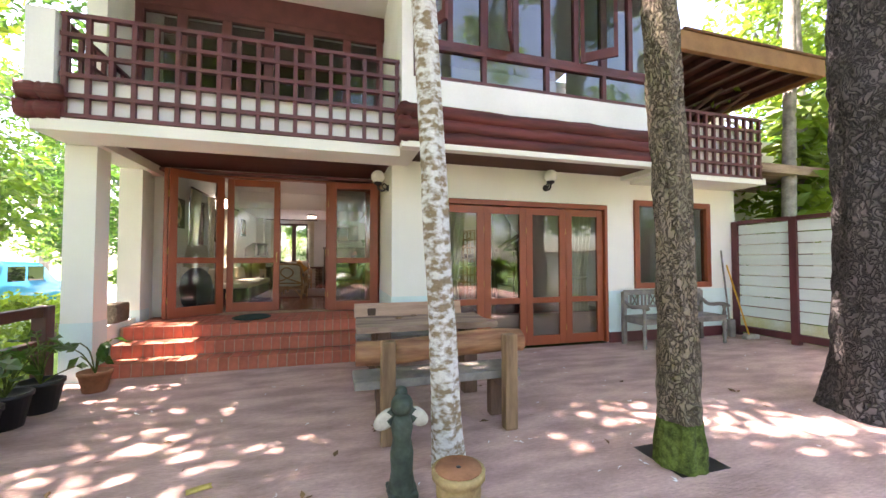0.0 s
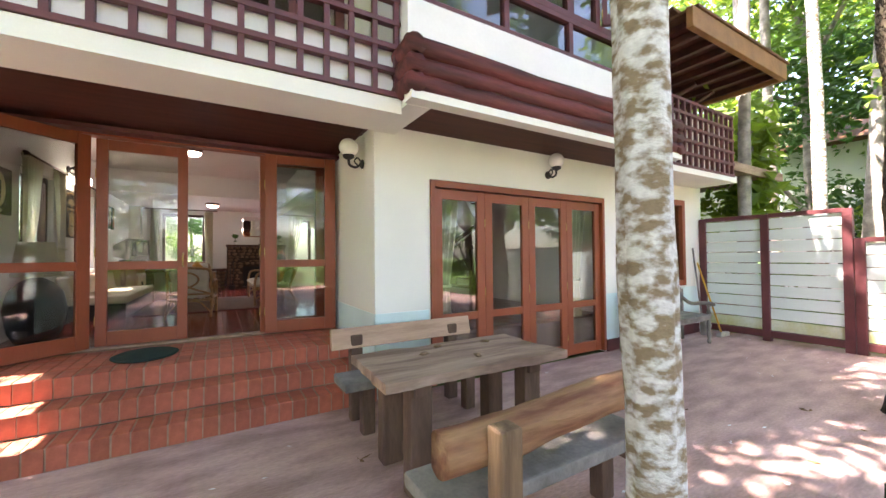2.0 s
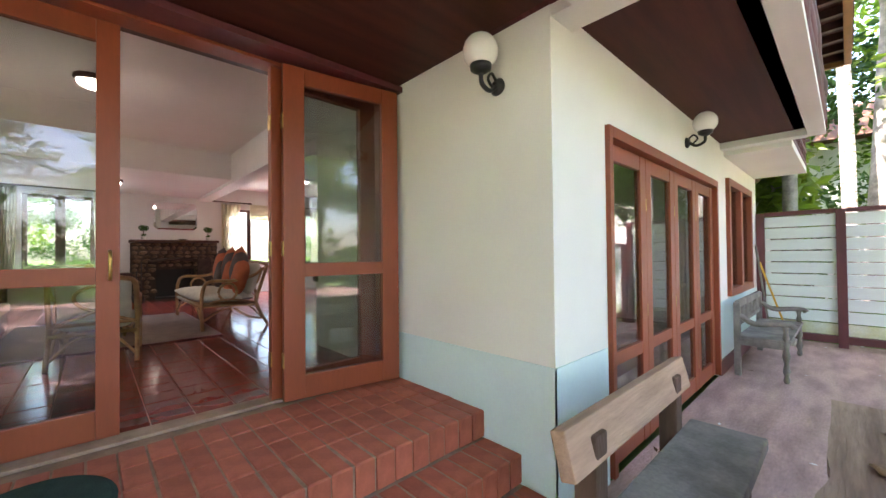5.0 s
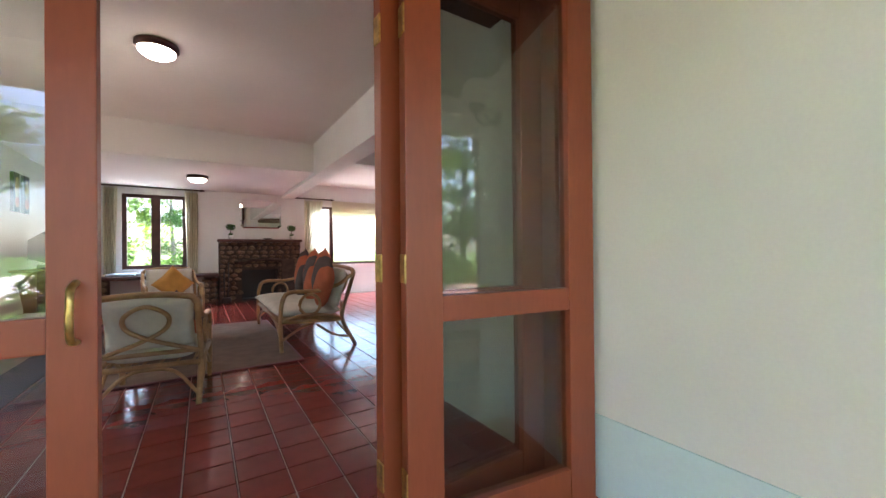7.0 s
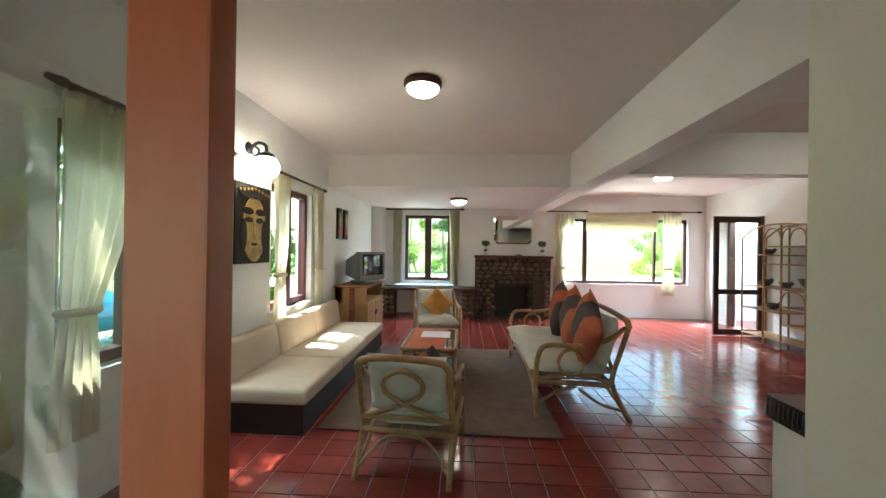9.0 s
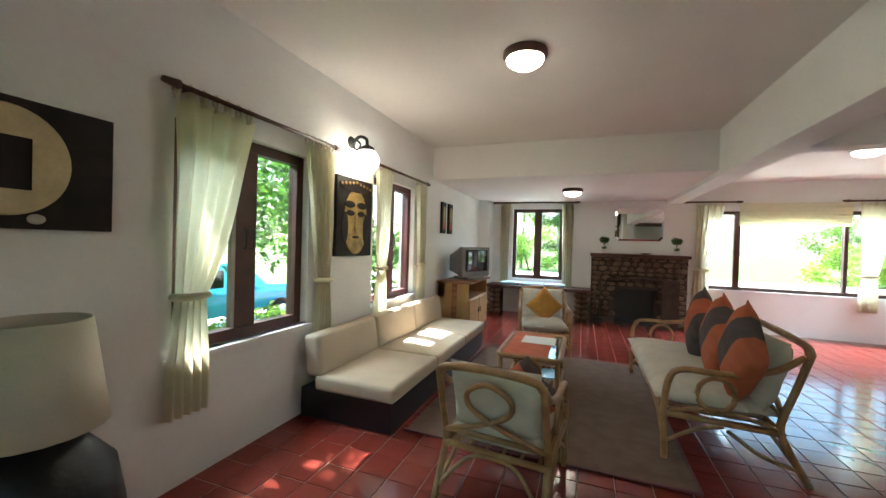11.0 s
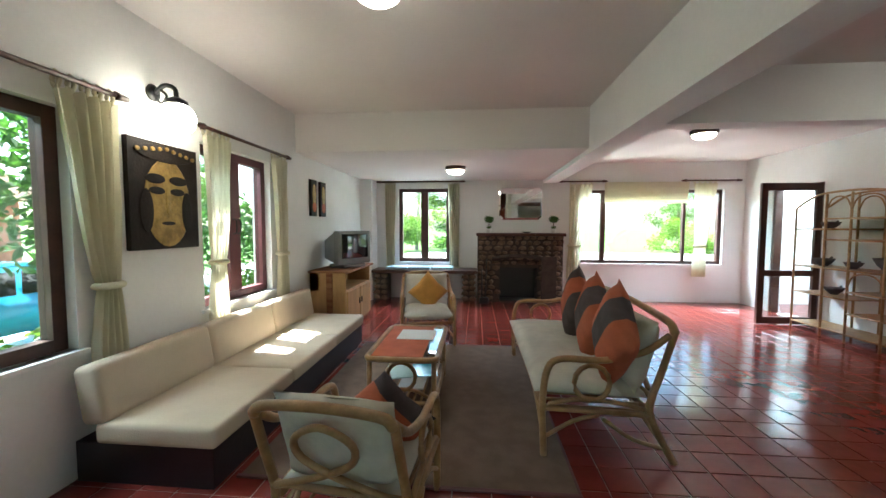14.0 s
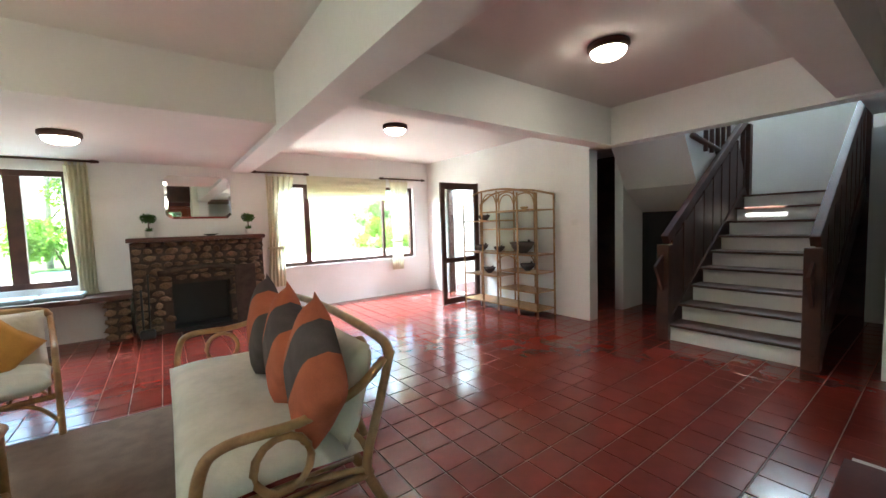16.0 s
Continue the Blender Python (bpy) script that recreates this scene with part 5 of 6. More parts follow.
def curtain_rod(p, q, label):
    t = thing("curtain_rod", label, "curtain rod")
    p, q = Vector(p), Vector(q)
    d = (q - p).normalized()
    rod("pole", [p, q], 0.014, DARKWOOD_AND_UNLIT, t)
    for e, s in ((p, -1), (q, 1)):
        rod("finial", [e, e + d * s * 0.02, e + d * s * 0.05, e + d * s * 0.08], 0.026, DARKWOOD_AND_UNLIT, t, taper=0.6)
        wallp = Vector((WX, e.y - d.y * s * 0.06, e.z)) if abs(d.y) > 0.5 else Vector((e.x - d.x * s * 0.06, BY, e.z))
        rod("bracket", [e - d * s * 0.06, wallp], 0.012, DARKWOOD_AND_UNLIT, t)
curtain_rod((WX + 0.07, 7.39, 2.59), (WX + 0.07, 8.67, 2.59), "dark wooden curtain rod with ball finials")
curtain_rod((WX + 0.07, 9.38, 2.60), (WX + 0.07, 10.65, 2.60), "dark wooden curtain rod with ball finials")
curtain_rod((-2.12, BY - 0.07, 2.7), (-0.58, BY - 0.07, 2.7), "dark iron curtain rod")
curtain_rod((1.28, BY - 0.07, 2.68), (2.0, BY - 0.07, 2.68), "dark iron curtain rod")
curtain_rod((3.45, BY - 0.07, 2.68), (4.3, BY - 0.07, 2.68), "dark iron curtain rod")
LAB = "ivory tab-top curtain tied back beside the window"
curtain((WX, 7.62, 0), 90, 0.5, 0.16, 0.24, 0.86, 1.5, 2.54, -0.13, LAB, 7)
curtain((WX, 8.52, 0), 90, 0.33, 0.12, 0.2, 0.98, 1.5, 2.54, 0.08, LAB)
curtain((WX, 9.55, 0), 90, 0.3, 0.14, 0.2, 1.0, 1.55, 2.55, -0.02, LAB, 4)
curtain((WX, 10.52, 0), 90, 0.26, 0.14, 0.2, 1.0, 1.55, 2.55, 0.04, LAB, 4)
curtain((-1.93, BY, 0), 0, 0.2, 0.16, 0.2, 1.05, 1.06, 2.65, -0.02, "ivory tab-top curtain hanging by the window seat", 4)
curtain((-0.72, BY, 0), 0, 0.22, 0.16, 0.2, 1.05, 1.06, 2.65, 0.02, "ivory tab-top curtain hanging by the window seat", 4)
curtain((1.62, BY, 0), 0, 0.42, 0.2, 0.26, 0.88, 1.5, 2.63, -0.1, LAB, 5)
curtain((3.78, BY, 0), 0, 0.4, 0.18, 0.24, 0.95, 1.5, 2.63, -0.05, LAB, 5)
t = thing("roman_blind", "ivory fabric roman blind partly raised", "blind", (2.05, BY - 0.03, 0))
for i in range(6):
    soft_box("fold", 0, 1.45, -0.02 - 0.006 * i, 0.0, 2.28 + i * 0.062, 2.35 + i * 0.062, CURT, t, 0.008)

def painting(at, rz, w, h, label, face):
    t = thing("painting", label, "painting", at, rz)
    box("canvas", -w / 2, w / 2, -0.035, 0, 0, h, CANVAS, t, bevel=0.003)
    face(t, w, h)
def disc(name, cx, cz, rx, rz, y, m, t, n=28):
    bm = lathe(bmesh.new(), [(1.0, 0), (0.97, 0.004), (0.6, 0.006)], n)
    bmesh.ops.transform(bm, verts=bm.verts, matrix=Matrix.Translation((cx, y, cz)) @ Matrix.Diagonal((rx, 1, rz, 1)) @ pose(0, 0, 0, 90))
    part(name, bm, m, t)
def gold_face(t, w, h):
    disc("gold_oval", 0.01, h * 0.44, w * 0.34, h * 0.42, -0.035, GOLD, t)
    disc("dark_shape", -w * 0.02, h * 0.9, w * 0.42, h * 0.08, -0.0405, CANVAS, t)
    for s in (-1, 1):
        disc("dark_shape", s * w * 0.15, h * 0.55, w * 0.11, h * 0.035, -0.0405, CANVAS, t)
        disc("dark_shape", s * w * 0.17, h * 0.66, w * 0.14, h * 0.045, -0.0405, CANVAS, t)
        disc("dark_shape", s * w * 0.30, h * 0.36, w * 0.09, h * 0.2, -0.0405, CANVAS, t)
    disc("gold_ridge", 0.0, h * 0.46, w * 0.035, h * 0.13, -0.042, GOLD, t)
    disc("dark_shape", 0, h * 0.245, w * 0.1, h * 0.018, -0.0405, CANVAS, t)
    for i in range(9):
        disc("gold_dot", (i - 4) * w * 0.1, h * (0.95 - 0.012 * abs(i - 4)), w * 0.03, h * 0.02, -0.046, GOLD, t, 10)
PALEGOLD = mat("pale_gold_leaf", (0.60, 0.47, 0.26), 0.5, 0.12, 10, 0.2)
def gold_disc(t, w, h):
    disc("gold_circle", -w * 0.1, h * 0.52, w * 0.34, h * 0.42, -0.035, PALEGOLD, t, 40)
    box("dark_shape", -w * 0.22, w * 0.02, -0.043, -0.0415, h * 0.3, h * 0.7, CANVAS, t)
    disc("pale_dot", w * 0.05, h * 0.08, w * 0.05, h * 0.04, -0.036, CEMENT, t)
painting((WX, 9.05, 1.685), 90, 0.57, 0.71, "dark canvas with a gilded abstract face", gold_face)
painting((WX, 6.85, 1.83), 90, 0.56, 0.49, "black canvas with a pale gold circle", gold_disc)
def strip(t, w, h):
    disc("gold_patch", 0, h * 0.6, w * 0.3, h * 0.28, -0.035, GOLD, t)
    disc("red_patch", 0, h * 0.25, w * 0.32, h * 0.14, -0.035, ORANGE, t)
painting((WX, 11.42, 1.98), 90, 0.17, 0.47, "narrow red and gold canvas", strip)
painting((WX, 11.72, 1.98), 90, 0.17, 0.47, "narrow red and gold canvas", strip)

t = wall_lamp((WX, 9.0, 2.72), 90, GLOBE, "black wall sconce with a glowing globe", 1.15)
t.matrix_world = pose(WX, 9.0, 2.72, 180, 0, -90)

def ceiling_lamp(x, y, z, r=0.15):
    t = thing("ceiling_lamp", "round flush ceiling lamp with dark rim, lit", "ceiling lamp", (x, y, z), 0, "ceiling lamps")
    turned("rim", [(r, -0.0), (r * 1.02, -0.03), (r * 0.9, -0.055), (r * 0.86, -0.05)], DARKWOOD_AND_UNLIT, t, sides=28)
    turned("diffuser", [(r * 0.86, -0.05), (r * 0.8, -0.075), (r * 0.55, -0.1), (0.02, -0.112)], GLOBE, t, sides=24, label="glowing glass diffuser")
for x, y, z in ((-0.84, 8.72, 3.17), (-0.60, 12.2, 2.72), (2.46, 11.54, 3.02), (2.9, 9.02, 3.12)):
    ceiling_lamp(x, y, z)

# fireplace of field stones
t = thing("fireplace", "brown fieldstone fireplace with dark stone mantel", "fireplace", (0.495, BY, FL))
FY = -0.4
box("core", -0.76, -0.36, FY + 0.05, 0, 0, 1.2, STONEBACK, t)
box("core", 0.31, 0.76, FY + 0.05, 0, 0, 1.2, STONEBACK, t)
box("core", -0.36, 0.31, FY + 0.05, 0, 0.64, 1.2, STONEBACK, t)
box("firebox", -0.36, 0.31, -0.06, 0, 0.0, 0.64, BLACK, t)
box("hearth", -0.36, 0.31, FY + 0.02, -0.06, 0, 0.05, BLACK, t)
box("mantel", -0.785, 0.785, FY - 0.07, 0, 1.21, 1.265, DARKWOOD_AND_UNLIT, t, "dark stone mantel shelf", 0.012)
g = random.Random(8)
stone_meshes = []
for k in range(9):
    bm = bmesh.new()
    bmesh.ops.create_icosphere(bm, subdivisions=1, radius=0.5)
    for v in bm.verts:
        v.co *= g.uniform(0.8, 1.1)
        v.co.y *= 0.7
    me = bpy.data.meshes.new("stone")
    bm.to_mesh(me), bm.free()
    me.materials.append(STONE)
    stone_meshes.append(me)
z = 0.03
while z < 1.17:
    hgt = g.uniform(0.075, 0.12)
    x = -0.76
    while x < 0.72:
        w = g.uniform(0.1, 0.2)
        if not (-0.36 < x + w / 2 < 0.31 and z < 0.62):
            s = new("stone", g.choice(stone_meshes))
            s.parent = t
            s.matrix_basis = pose(min(x + w / 2, 0.7), FY + 0.055, z + hgt / 2, 0, g.uniform(-9, 9), 0) @ Matrix.Diagonal((w * 1.0, 0.13, hgt * 1.0, 1))
        x += w
    z += hgt * 0.93
for y in (-0.28, -0.1):
    for k in range(9):
        s = new("stone", stone_meshes[k])
        s.parent = t
        s.matrix_basis = pose(0.74, y, 0.08 + k * 0.13, 0, 0, 90) @ Matrix.Diagonal((0.18, 0.13, 0.12, 1))
box("fire_screen", 0.36, 0.62, FY - 0.1, FY - 0.07, 0, 0.85, STONEBACK, t)
rod("poker", [(-0.62, FY - 0.06, 0.02), (-0.6, FY - 0.03, 0.8)], 0.01, BLACK, t)
rod("tool_handle", [(-0.68, FY - 0.08, 0.02), (-0.68, FY - 0.04, 0.62)], 0.012, BLACK, t)
soft_box("tool_base", -0.72, -0.56, FY - 0.14, FY - 0.04, 0, 0.12, BLACK, t, 0.03)
def rubble_lintel():
    rod("lintel", spline([(-0.5, FY - 0.02, 0.8), (0, FY - 0.03, 0.86), (0.5, FY - 0.02, 0.8)], 6), 0.035, STONEBACK, t)
rubble_lintel()

t = thing("wall_mirror", "wall mirror with clipped corners above the mantel", "mirror", (0.53, BY - 0.003, 1.98))
bm = bmesh.new()
pr = [(-0.4, 0.06), (-0.34, 0), (0.34, 0), (0.4, 0.06), (0.4, 0.54), (0.34, 0.6), (-0.34, 0.6), (-0.4, 0.54)]
a = [bm.verts.new((x, 0, z)) for x, z in pr]
b = [bm.verts.new((x, -0.006, z)) for x, z in pr]
c = [bm.verts.new((x * 0.92, -0.014, 0.3 + (z - 0.3) * 0.9)) for x, z in pr]
for p, q in ((a, b), (b, c)):
    for k in range(8):
        bm.faces.new((p[k], p[(k + 1) % 8], q[(k + 1) % 8], q[k]))
bm.faces.new(c), bm.faces.new(a[::-1])
bmesh.ops.recalc_face_normals(bm, faces=bm.faces)
part("mirror_glass", bm, MIRROR, t)
def topiary(x):
    t = thing("topiary", "small round topiary in a white pot on the mantel", "plant", (x, BY - 0.25, FL + 1.266), 0, "mantel topiaries")
    turned("pot", [(0.035, 0), (0.05, 0.08), (0.045, 0.08)], CERAM, t)
    rod("stem", [(0, 0, 0.07), (0, 0, 0.22)], 0.008, BARKB, t)
    o = new("foliage_ball", leaf_mesh("foliage_ball", [(0, 0, 0.25, 0.085), (0, 0, 0.1, 0.035)], 900, 0.025, LEAF2, 5))
    o.parent = t
topiary(-0.06), topiary(1.1)
t = thing("bowl", "small dark bowl on the mantel", "bowl", (0.62, BY - 0.28, FL + 1.266))
turned("dish", [(0.04, 0), (0.1, 0.025), (0.09, 0.022)], BLACK, t)

# window seat
t = thing("window_seat", "dark stone window seat on rubble supports", "bench")
box("slab", -2.2, -0.27, BY - 0.5, BY, 1.0, 1.06, DARKWOOD_AND_UNLIT, t, bevel=0.012)
g = random.Random(3)
for bx in (-2.05, -0.42):
    box("support", bx - 0.1, bx + 0.1, BY - 0.4, BY, FL, 1.0, STONEBACK, t)
    for k in range(10):
        s = new("stone", stone_meshes[k % 9])
        s.parent = t
        s.matrix_basis = pose(bx + (-0.07 if k % 2 else 0.07), BY - 0.41, FL + 0.07 + (k // 2) * 0.1) @ Matrix.Diagonal((0.15, 0.1, 0.1, 1))
for i in range(3):
    t = thing("seat_pad", "pale blue seat pad on the window seat", "cushion", (-1.75 + i * 0.42, BY - 0.25, 1.062), 0, "window seat pads")
    soft_box("pad", -0.2, 0.2, -0.18, 0.18, 0, 0.05, WATERBLUE, t, 0.02)

# television on its cabinet
t = thing("tv_cabinet", "honey oak television cabinet with dark top", "cabinet")
box("body", WX + 0.02, -1.95, 11.28, 12.38, FL + 0.05, FL + 0.55, OAK, t)
box("body", WX + 0.02, -2.3, 11.28, 12.38, FL + 0.55, FL + 0.78, OAK, t)
box("side", WX + 0.02, -1.95, 11.28, 11.31, FL + 0.55, FL + 0.78, OAK, t)
box("side", WX + 0.02, -1.95, 12.35, 12.38, FL + 0.55, FL + 0.78, OAK, t)
box("corner_post", -2.2, -2.12, 11.262, 11.28, FL + 0.05, FL + 0.78, ORANGEWOOD, t)
box("plinth", WX + 0.04, -1.97, 11.3, 12.36, FL, FL + 0.05, ORANGEWOOD, t)
box("top", WX + 0.01, -1.9, 11.24, 12.42, FL + 0.78, FL + 0.81, ORANGEWOOD, t, "reddish wooden cabinet top", 0.008)
for y0, y1 in ((11.31, 11.82), (11.84, 12.35)):
    d = box("door", -1.95, -1.93, y0, y1, FL + 0.08, FL + 0.53, OAK, t)
    rod("handle", [(-1.925, 11.83 + (0.05 if y0 > 11.5 else -0.05), FL + 0.3), (-1.925, 11.83 + (0.05 if y0 > 11.5 else -0.05), FL + 0.38)], 0.01, BLACK, d)
def television():
    t = thing("television", "grey boxy tube television on a swivel stand", "television", (-2.05, 11.72, FL + 0.815), 62)
    soft_box("front_frame", -0.3, 0.3, -0.12, -0.02, 0.05, 0.5, PLASTIC, t, 0.02)
    bm = bmesh.new()
    a = [bm.verts.new(p) for p in ((-0.28, -0.02, 0.07), (0.28, -0.02, 0.07), (0.28, -0.02, 0.48), (-0.28, -0.02, 0.48))]
    b = [bm.verts.new(p) for p in ((-0.14, 0.34, 0.12), (0.14, 0.34, 0.12), (0.14, 0.34, 0.36), (-0.14, 0.34, 0.36))]
    for k in range(4):
        bm.faces.new((a[k], a[(k + 1) % 4], b[(k + 1) % 4], b[k]))
    bm.faces.new(b), bm.faces.new(a[::-1])
    bmesh.ops.recalc_face_normals(bm, faces=bm.faces)
    part("tube_housing", bm, PLASTIC, t)
    soft_box("screen", -0.24, 0.24, -0.13, -0.1, 0.13, 0.46, SCREEN, t, 0.012)
    soft_box("stand", -0.2, 0.2, -0.12, 0.18, 0.0, 0.05, PLASTIC, t, 0.015)
television()

def cane_shelf():
    t = thing("cane_shelf", "tall cane display shelf with arched tops", "shelf")
    x0, x1 = EX - 0.42, EX - 0.05
    ys = [10.70, 11.04, 11.44, 11.76, 12.2]
    for x in (x0, x1):
        for y, top in zip(ys, (2.16, 2.2, 2.26, 2.26, 2.1)):
            rod("upright", [(x, y, FL), (x, y, top)], 0.014, RATTAN, t, sides=7)
        rod("top_bow", spline([(x, 10.70, 2.16), (x, 11.1, 2.25), (x, 11.5, 2.28), (x, 11.9, 2.25), (x, 12.2, 2.1)], 5), 0.014, RATTAN, t)
        for ya, yb, z in ((11.04, 11.44, 2.05), (11.44, 11.76, 2.05), (11.04, 11.44, 1.14)):
            rod("arch", spline([(x, ya, z), (x, ya + 0.06, z + 0.13), (x, (ya + yb) / 2, z + 0.17), (x, yb - 0.06, z + 0.13), (x, yb, z)], 4), 0.009, RATTAN, t, sides=6)
    shelves = [(10.70, 12.2, FL + 0.1), (10.70, 11.44, 0.82), (10.70, 11.44, 1.08), (11.44, 12.2, 0.98), (10.70, 12.2, 1.33), (10.70, 11.76, 1.69), (11.44, 12.2, 1.82), (10.70, 11.76, 1.95)]
    for ya, yb, z in shelves:
        for x in (x0, x1):
            rod("shelf_rail", [(x, ya, z), (x, yb, z)], 0.012, RATTAN, t, sides=6)
        box("shelf_board", x0 + 0.01, x1 - 0.01, ya, yb, z - 0.006, z + 0.006, RATTAN, t, bevel=0.002)
cane_shelf()
for i, (y, z, s) in enumerate(((11.95, 1.826, 0.9), (12.02, 1.336, 1.0), (11.62, 1.336, 0.8), (11.15, 1.336, 1.6), (11.85, 0.986, 0.9), (11.05, 1.086, 1.0), (11.1, 1.956, 0.5))):
    t = thing("pottery_bowl", "dark grey pottery bowl on the cane shelf", "bowl", (EX - 0.2, y, z), 0, "pottery on the shelf")
    turned("bowl", [(0.045 * s, 0), (0.05 * s, 0.01), (0.09 * s, 0.05 * s), (0.115 * s, 0.1 * s), (0.1 * s, 0.095 * s), (0.05 * s, 0.03 * s)], GREYCL if i != 6 else OAK, t)
    rod("lip", [(0.1 * s, 0.02, 0.085 * s), (0.14 * s, 0.05, 0.11 * s)], 0.015 * s, GREYCL, t)

t = thing("light_switch", "white wall switch plate", "switch", (EX, 10.4, 1.72))
box("plate", -0.008, 0, -0.05, 0.05, 0, 0.08, CERAM, t, bevel=0.002)
t = thing("runner_cloth", "dark red fringed runner on the low wall", "cloth", (0.93, 7.24, 1.18))
box("cloth", -0.03, 0.45, 0.02, 0.31, 0.002, 0.012, DARKRED, t)
box("drop", -0.035, -0.022, 0.04, 0.29, -0.09, 0.012, NAVY, t)
for i in range(12):
    rod("fringe", [(-0.03, 0.03 + i * 0.0235, 0.0), (-0.034, 0.03 + i * 0.0235, -0.05 - 0.015 * (i % 3))], 0.009, NAVY, t, sides=5)

t = thing("table_lamp", "cream shaded lamp on a dark round base", "lamp", (-2.1, 6.76, FL))
turned("base", [(0.14, 0), (0.2, 0.12), (0.24, 0.36), (0.21, 0.54), (0.13, 0.64), (0.05, 0.69)], BLACK, t, label="black glazed jar base")
turned("shade", [(0.19, 0.7), (0.14, 1.06), (0.13, 1.06), (0.18, 0.71)], LAMPSH, t, label="cream fabric shade")

def door_curtain(x):
    curtain((x, 4.95, 0), 0, 0.4, 0.24, 0.36, 0.05, 1.0, 2.1, -0.03, "pale curtain hanging inside the folding doors", 5)
door_curtain(1.75), door_curtain(3.95)

# ---- outside the windows ----
def car():
    t = thing("pickup_car", "bright blue pickup parked on the drive", "car", (-8.4, 12.0, -0.33), 90)
    bm = bmesh.new()
    prof = [(-2.4, 0.45), (2.4, 0.45), (2.45, 0.75), (2.3, 0.95), (1.2, 1.02), (0.55, 1.55), (-0.75, 1.6), (-0.95, 1.05), (-2.4, 1.02)]
    a = [bm.verts.new((x, -0.85, z)) for x, z in prof]
    b = [bm.verts.new((x, 0.85, z)) for x, z in prof]
    bm.faces.new(a), bm.faces.new(b[::-1])
    n = len(prof)
    for k in range(n):
        bm.faces.new((a[k], b[k], b[(k + 1) % n], a[(k + 1) % n]))
    bmesh.ops.recalc_face_normals(bm, faces=bm.faces)
    bmesh.ops.bevel(bm, geom=list(bm.edges), offset=0.06, segments=3, affect='EDGES')
    part("body", bm, BLUE, t, smooth=True)
    for s in (-1, 1):
        for x in (-0.62, 0.02):
            box("side_window", x, x + 0.56, s * 0.853 - 0.004, s * 0.853 + 0.004, 1.08, 1.46, SCREEN, t)
        for x in (-1.5, 1.55):
            w = part("wheel", lathe(bmesh.new(), [(0.3, -0.1), (0.34, -0.07), (0.34, 0.07), (0.3, 0.1)], 24), RUBBER, t, smooth=True)
            w.matrix_basis = pose(x, s * 0.82, 0.34, 90)
            part("rim", lathe(bmesh.new(), [(0.2, -0.11), (0.19, 0.11)], 16), CHROME, w)
car()
def neighbour(x0, x1, y0, y1, h, m, label):
    t = thing("house", label, "house")
    box("wall", x0, x1, y0, y1, -0.35, h, m, t)
    bm = bmesh.new()
    cx = (x0 + x1) / 2
    v = [bm.verts.new(p) for p in ((x0 - 0.6, y0 - 0.6, h), (x1 + 0.6, y0 - 0.6, h), (x1 + 0.6, y1 + 0.6, h), (x0 - 0.6, y1 + 0.6, h), (cx, y0 - 0.6, h + 1.8), (cx, y1 + 0.6, h + 1.8))]
    for f in ((0, 1, 4), (1, 2, 5, 4), (2, 3, 5), (3, 0, 4, 5), (3, 2, 1, 0)):
        bm.faces.new([v[k] for k in f])
    part("roof", bm, ROOFT, t)
    for k in range(3):
        y = y0 + (y1 - y0) * (k + 0.5) / 3
        for x in (x0 - 0.02, x1 + 0.02):
            w = box("window", x - 0.03, x + 0.03, y - 0.5, y + 0.5, 0.8, 2.0, CERAM, t)
            box("pane", x - 0.035, x + 0.035, y - 0.42, y + 0.42, 0.88, 1.92, SCREEN, w)
neighbour(-21, -15.5, 6, 18, 2.7, BRICKRED, "low brick red house across the drive")
neighbour(15, 21, -4, 6, 4.5, WHITE, "pale neighbouring house beyond the fence")

# ---- area lamps standing in for the sky above each window ----
def sky_lamp(at, to, w, h, watts):
    d = bpy.data.lights.new("window_sky", 'AREA')
    d.shape, d.size, d.size_y, d.energy, d.color = 'RECTANGLE', w, h, watts, (0.80, 0.91, 1.0)
    o = new("window_sky", d)
    o.matrix_world = look(at, to)
sky_lamp((WX - 0.75, 7.94, 3.0), (WX + 0.6, 7.94, 1.3), 1.1, 0.5, 6)
sky_lamp((WX - 0.75, 9.92, 3.0), (WX + 0.6, 9.92, 1.3), 1.1, 0.5, 7)
sky_lamp((-1.3, BY + 0.95, 3.0), (-1.3, BY - 0.8, 1.2), 1.1, 0.5, 22)
sky_lamp((2.85, BY + 0.95, 3.0), (2.85, BY - 0.8, 1.2), 2.6, 0.5, 58)
sky_lamp((EX + 1.0, 12.86, 3.0), (EX - 1.0, 12.86, 1.0), 0.9, 0.5, 36)
# Fill lamp outside the added stairwell opening, brightens the stairs.
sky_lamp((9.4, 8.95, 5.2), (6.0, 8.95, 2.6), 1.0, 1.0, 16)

# ---- brick steps, last the tiles ----
def chamfer_mesh(name, w, d, h, c, material):
    """A block with chamfered top edges, its top at z = 0."""
    v = [(sx * w / 2, sy * d / 2, -h) for sx, sy in ((-1, -1), (1, -1), (1, 1), (-1, 1))]
    v += [(sx * w / 2, sy * d / 2, -c) for sx, sy in ((-1, -1), (1, -1), (1, 1), (-1, 1))]
    v += [(sx * (w / 2 - c), sy * (d / 2 - c), 0) for sx, sy in ((-1, -1), (1, -1), (1, 1), (-1, 1))]
    f = [(8, 9, 10, 11)] + [(a + o, (a + 1) % 4 + o, (a + 1) % 4 + o + 4, a + o + 4) for o in (0, 4) for a in range(4)]
    me = bpy.data.meshes.new(name)
    me.from_pydata(v, [], f)
    me.materials.append(material)
    return me
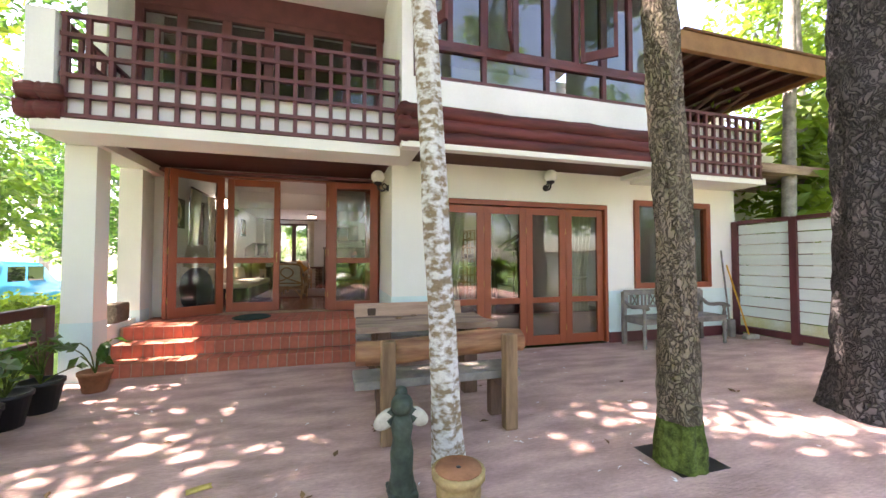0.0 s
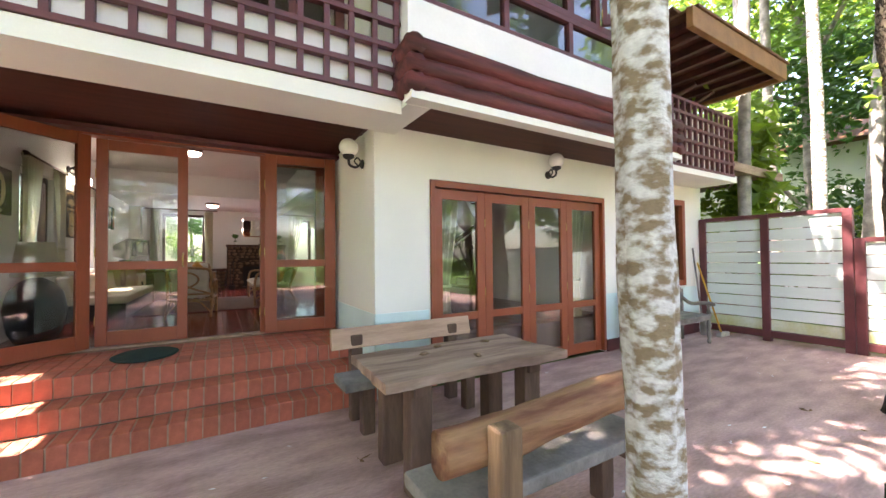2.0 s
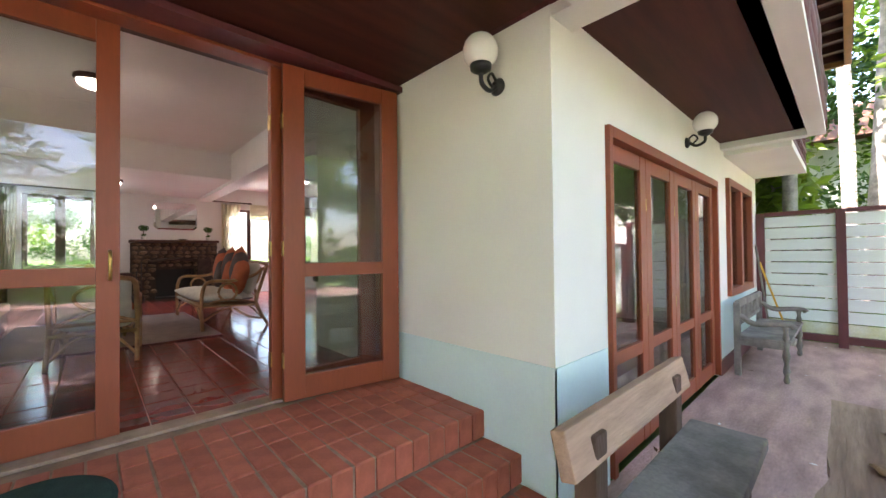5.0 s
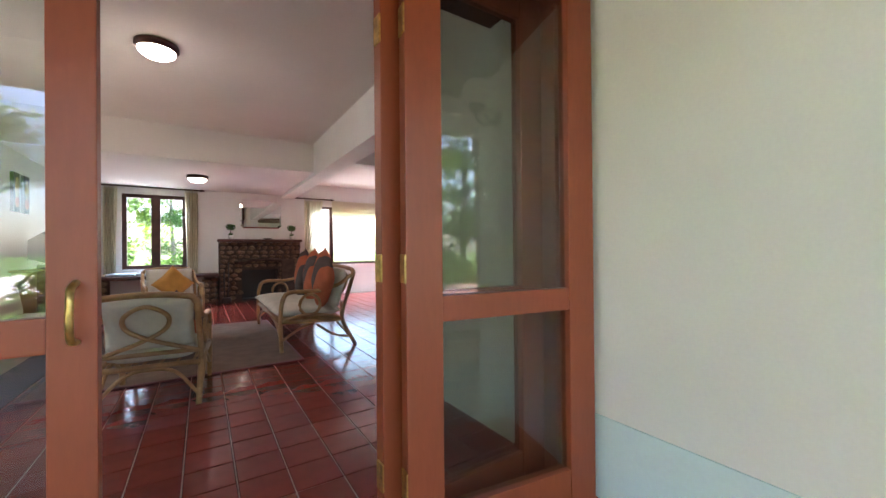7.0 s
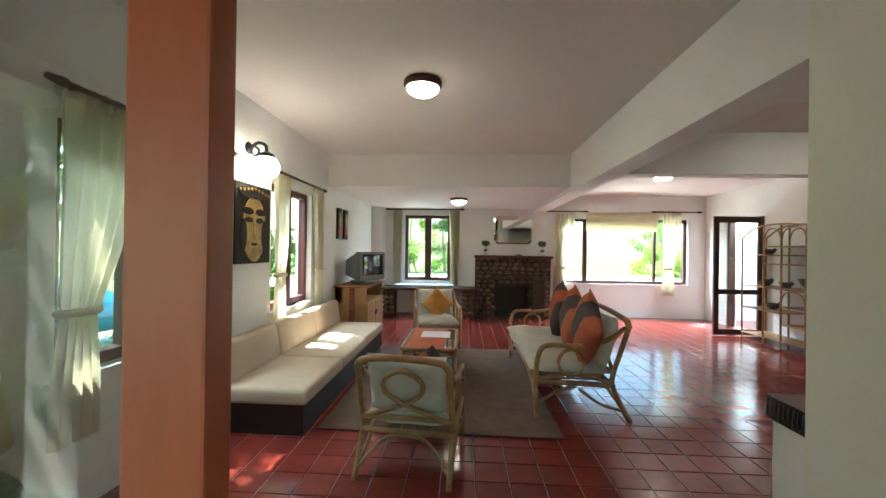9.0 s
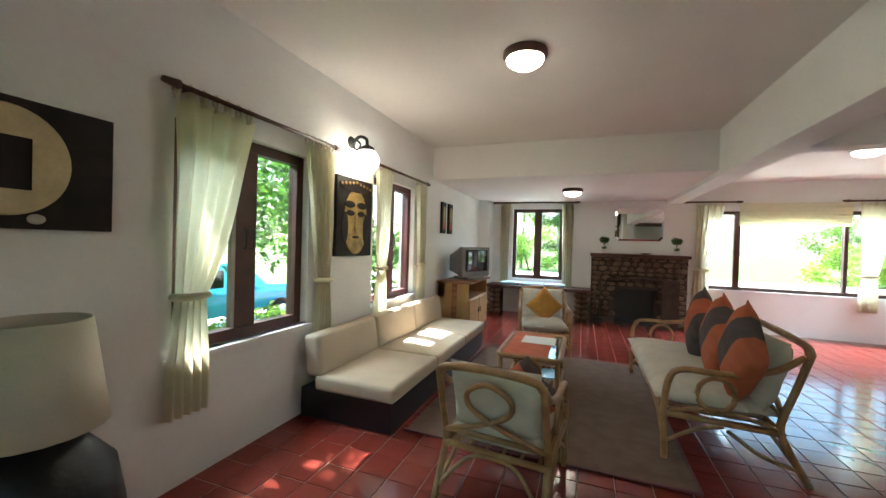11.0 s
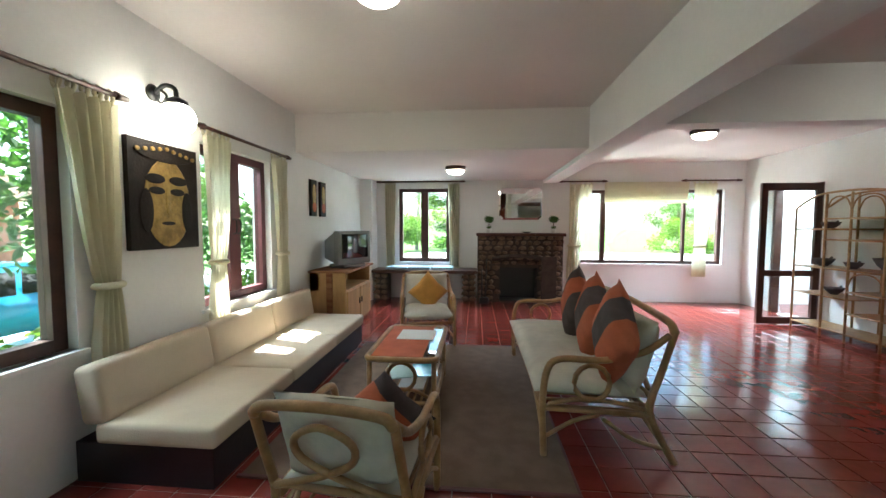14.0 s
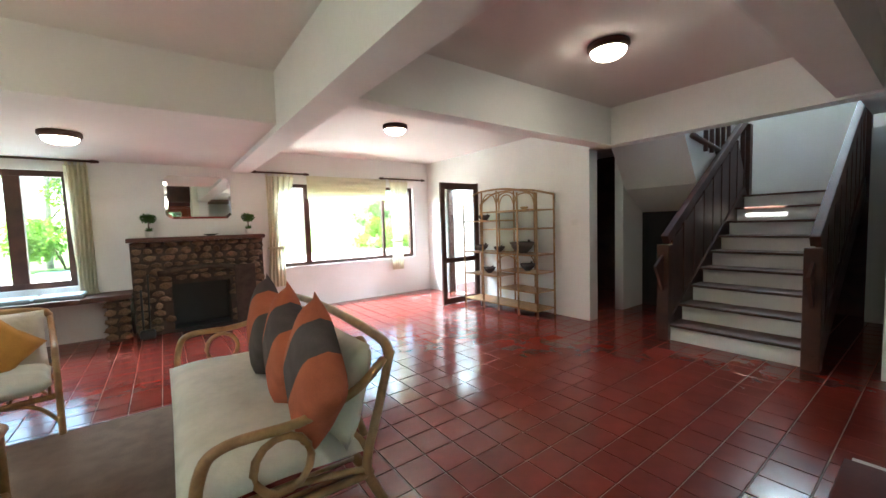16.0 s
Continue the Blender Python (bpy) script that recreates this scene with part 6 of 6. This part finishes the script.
t = thing("brick_steps", "red clay brick steps with pale worn joints", "steps", kind="structure")
FRONTS, RISE = (4.54, 4.80, 5.06), FL / 3
X0, X1 = -2.34, 0.815
for i, y in enumerate(FRONTS):
    box("step_core", X0, X1, y + 0.008, 5.25, i * RISE, (i + 1) * RISE - 0.007, MORTAR, t, bevel=0)
rowlock = chamfer_mesh("brick", 0.094, 0.25, 0.15, 0.007, BRICK)
paver = chamfer_mesh("brick", 0.096, 0.197, 0.03, 0.004, BRICK)
g = random.Random(11)
def lay(me, x, y, z):
    b = new("brick", me)
    b.parent = t
    b.location = (x + g.uniform(-0.002, 0.002), y + g.uniform(-0.003, 0.003), z + g.uniform(-0.002, 0.001))
n = 30
pitch = (X1 - X0) / n
for i, y in enumerate(FRONTS):
    for k in range(n):
        lay(rowlock, X0 + (k + 0.5) * pitch, y + 0.125, (i + 1) * RISE)
for j in range(3):
    for k in range(n):
        lay(paver, X0 + (k + 0.5) * pitch, 5.415 + j * 0.207, FL)

floor = thing("floor", "glossy dark red square floor tiles with pale joints", "floor", kind="structure")
S = 0.203
tile_me = chamfer_mesh("tile", S - 0.006, S - 0.006, 0.02, 0.0025, TILE)
rest_v, rest_f, count = [], [], 0
base_v = [tuple(v.co) for v in tile_me.vertices]
base_f = [tuple(p.vertices) for p in tile_me.polygons]
g = random.Random(2)
for i in range(int((9.0 - WX) / S)):
    for j in range(int((BY - 4.78) / S)):
        x, y = WX + (i + 0.5) * S, BY - (j + 0.5) * S
        if (x < 1.0 and y < 6.2) or (x > 8.2):
            continue
        z = FL + g.uniform(-0.001, 0.001)
        if count < 300 and -1.3 < x < 2.6 and 6.2 < y < 9.6 and (x > 0.3 or y < 8.5):
            o = new("tile", tile_me)
            o.parent = floor
            o.location = (x, y, z)
            count += 1
        else:
            k = len(rest_v)
            rest_v += [(a + x, b + y, c + z) for a, b, c in base_v]
            rest_f += [tuple(q + k for q in f) for f in base_f]
o = sheet_mesh("far_tiles", rest_v, rest_f, TILE, floor)
o["kind"] = "stuff"
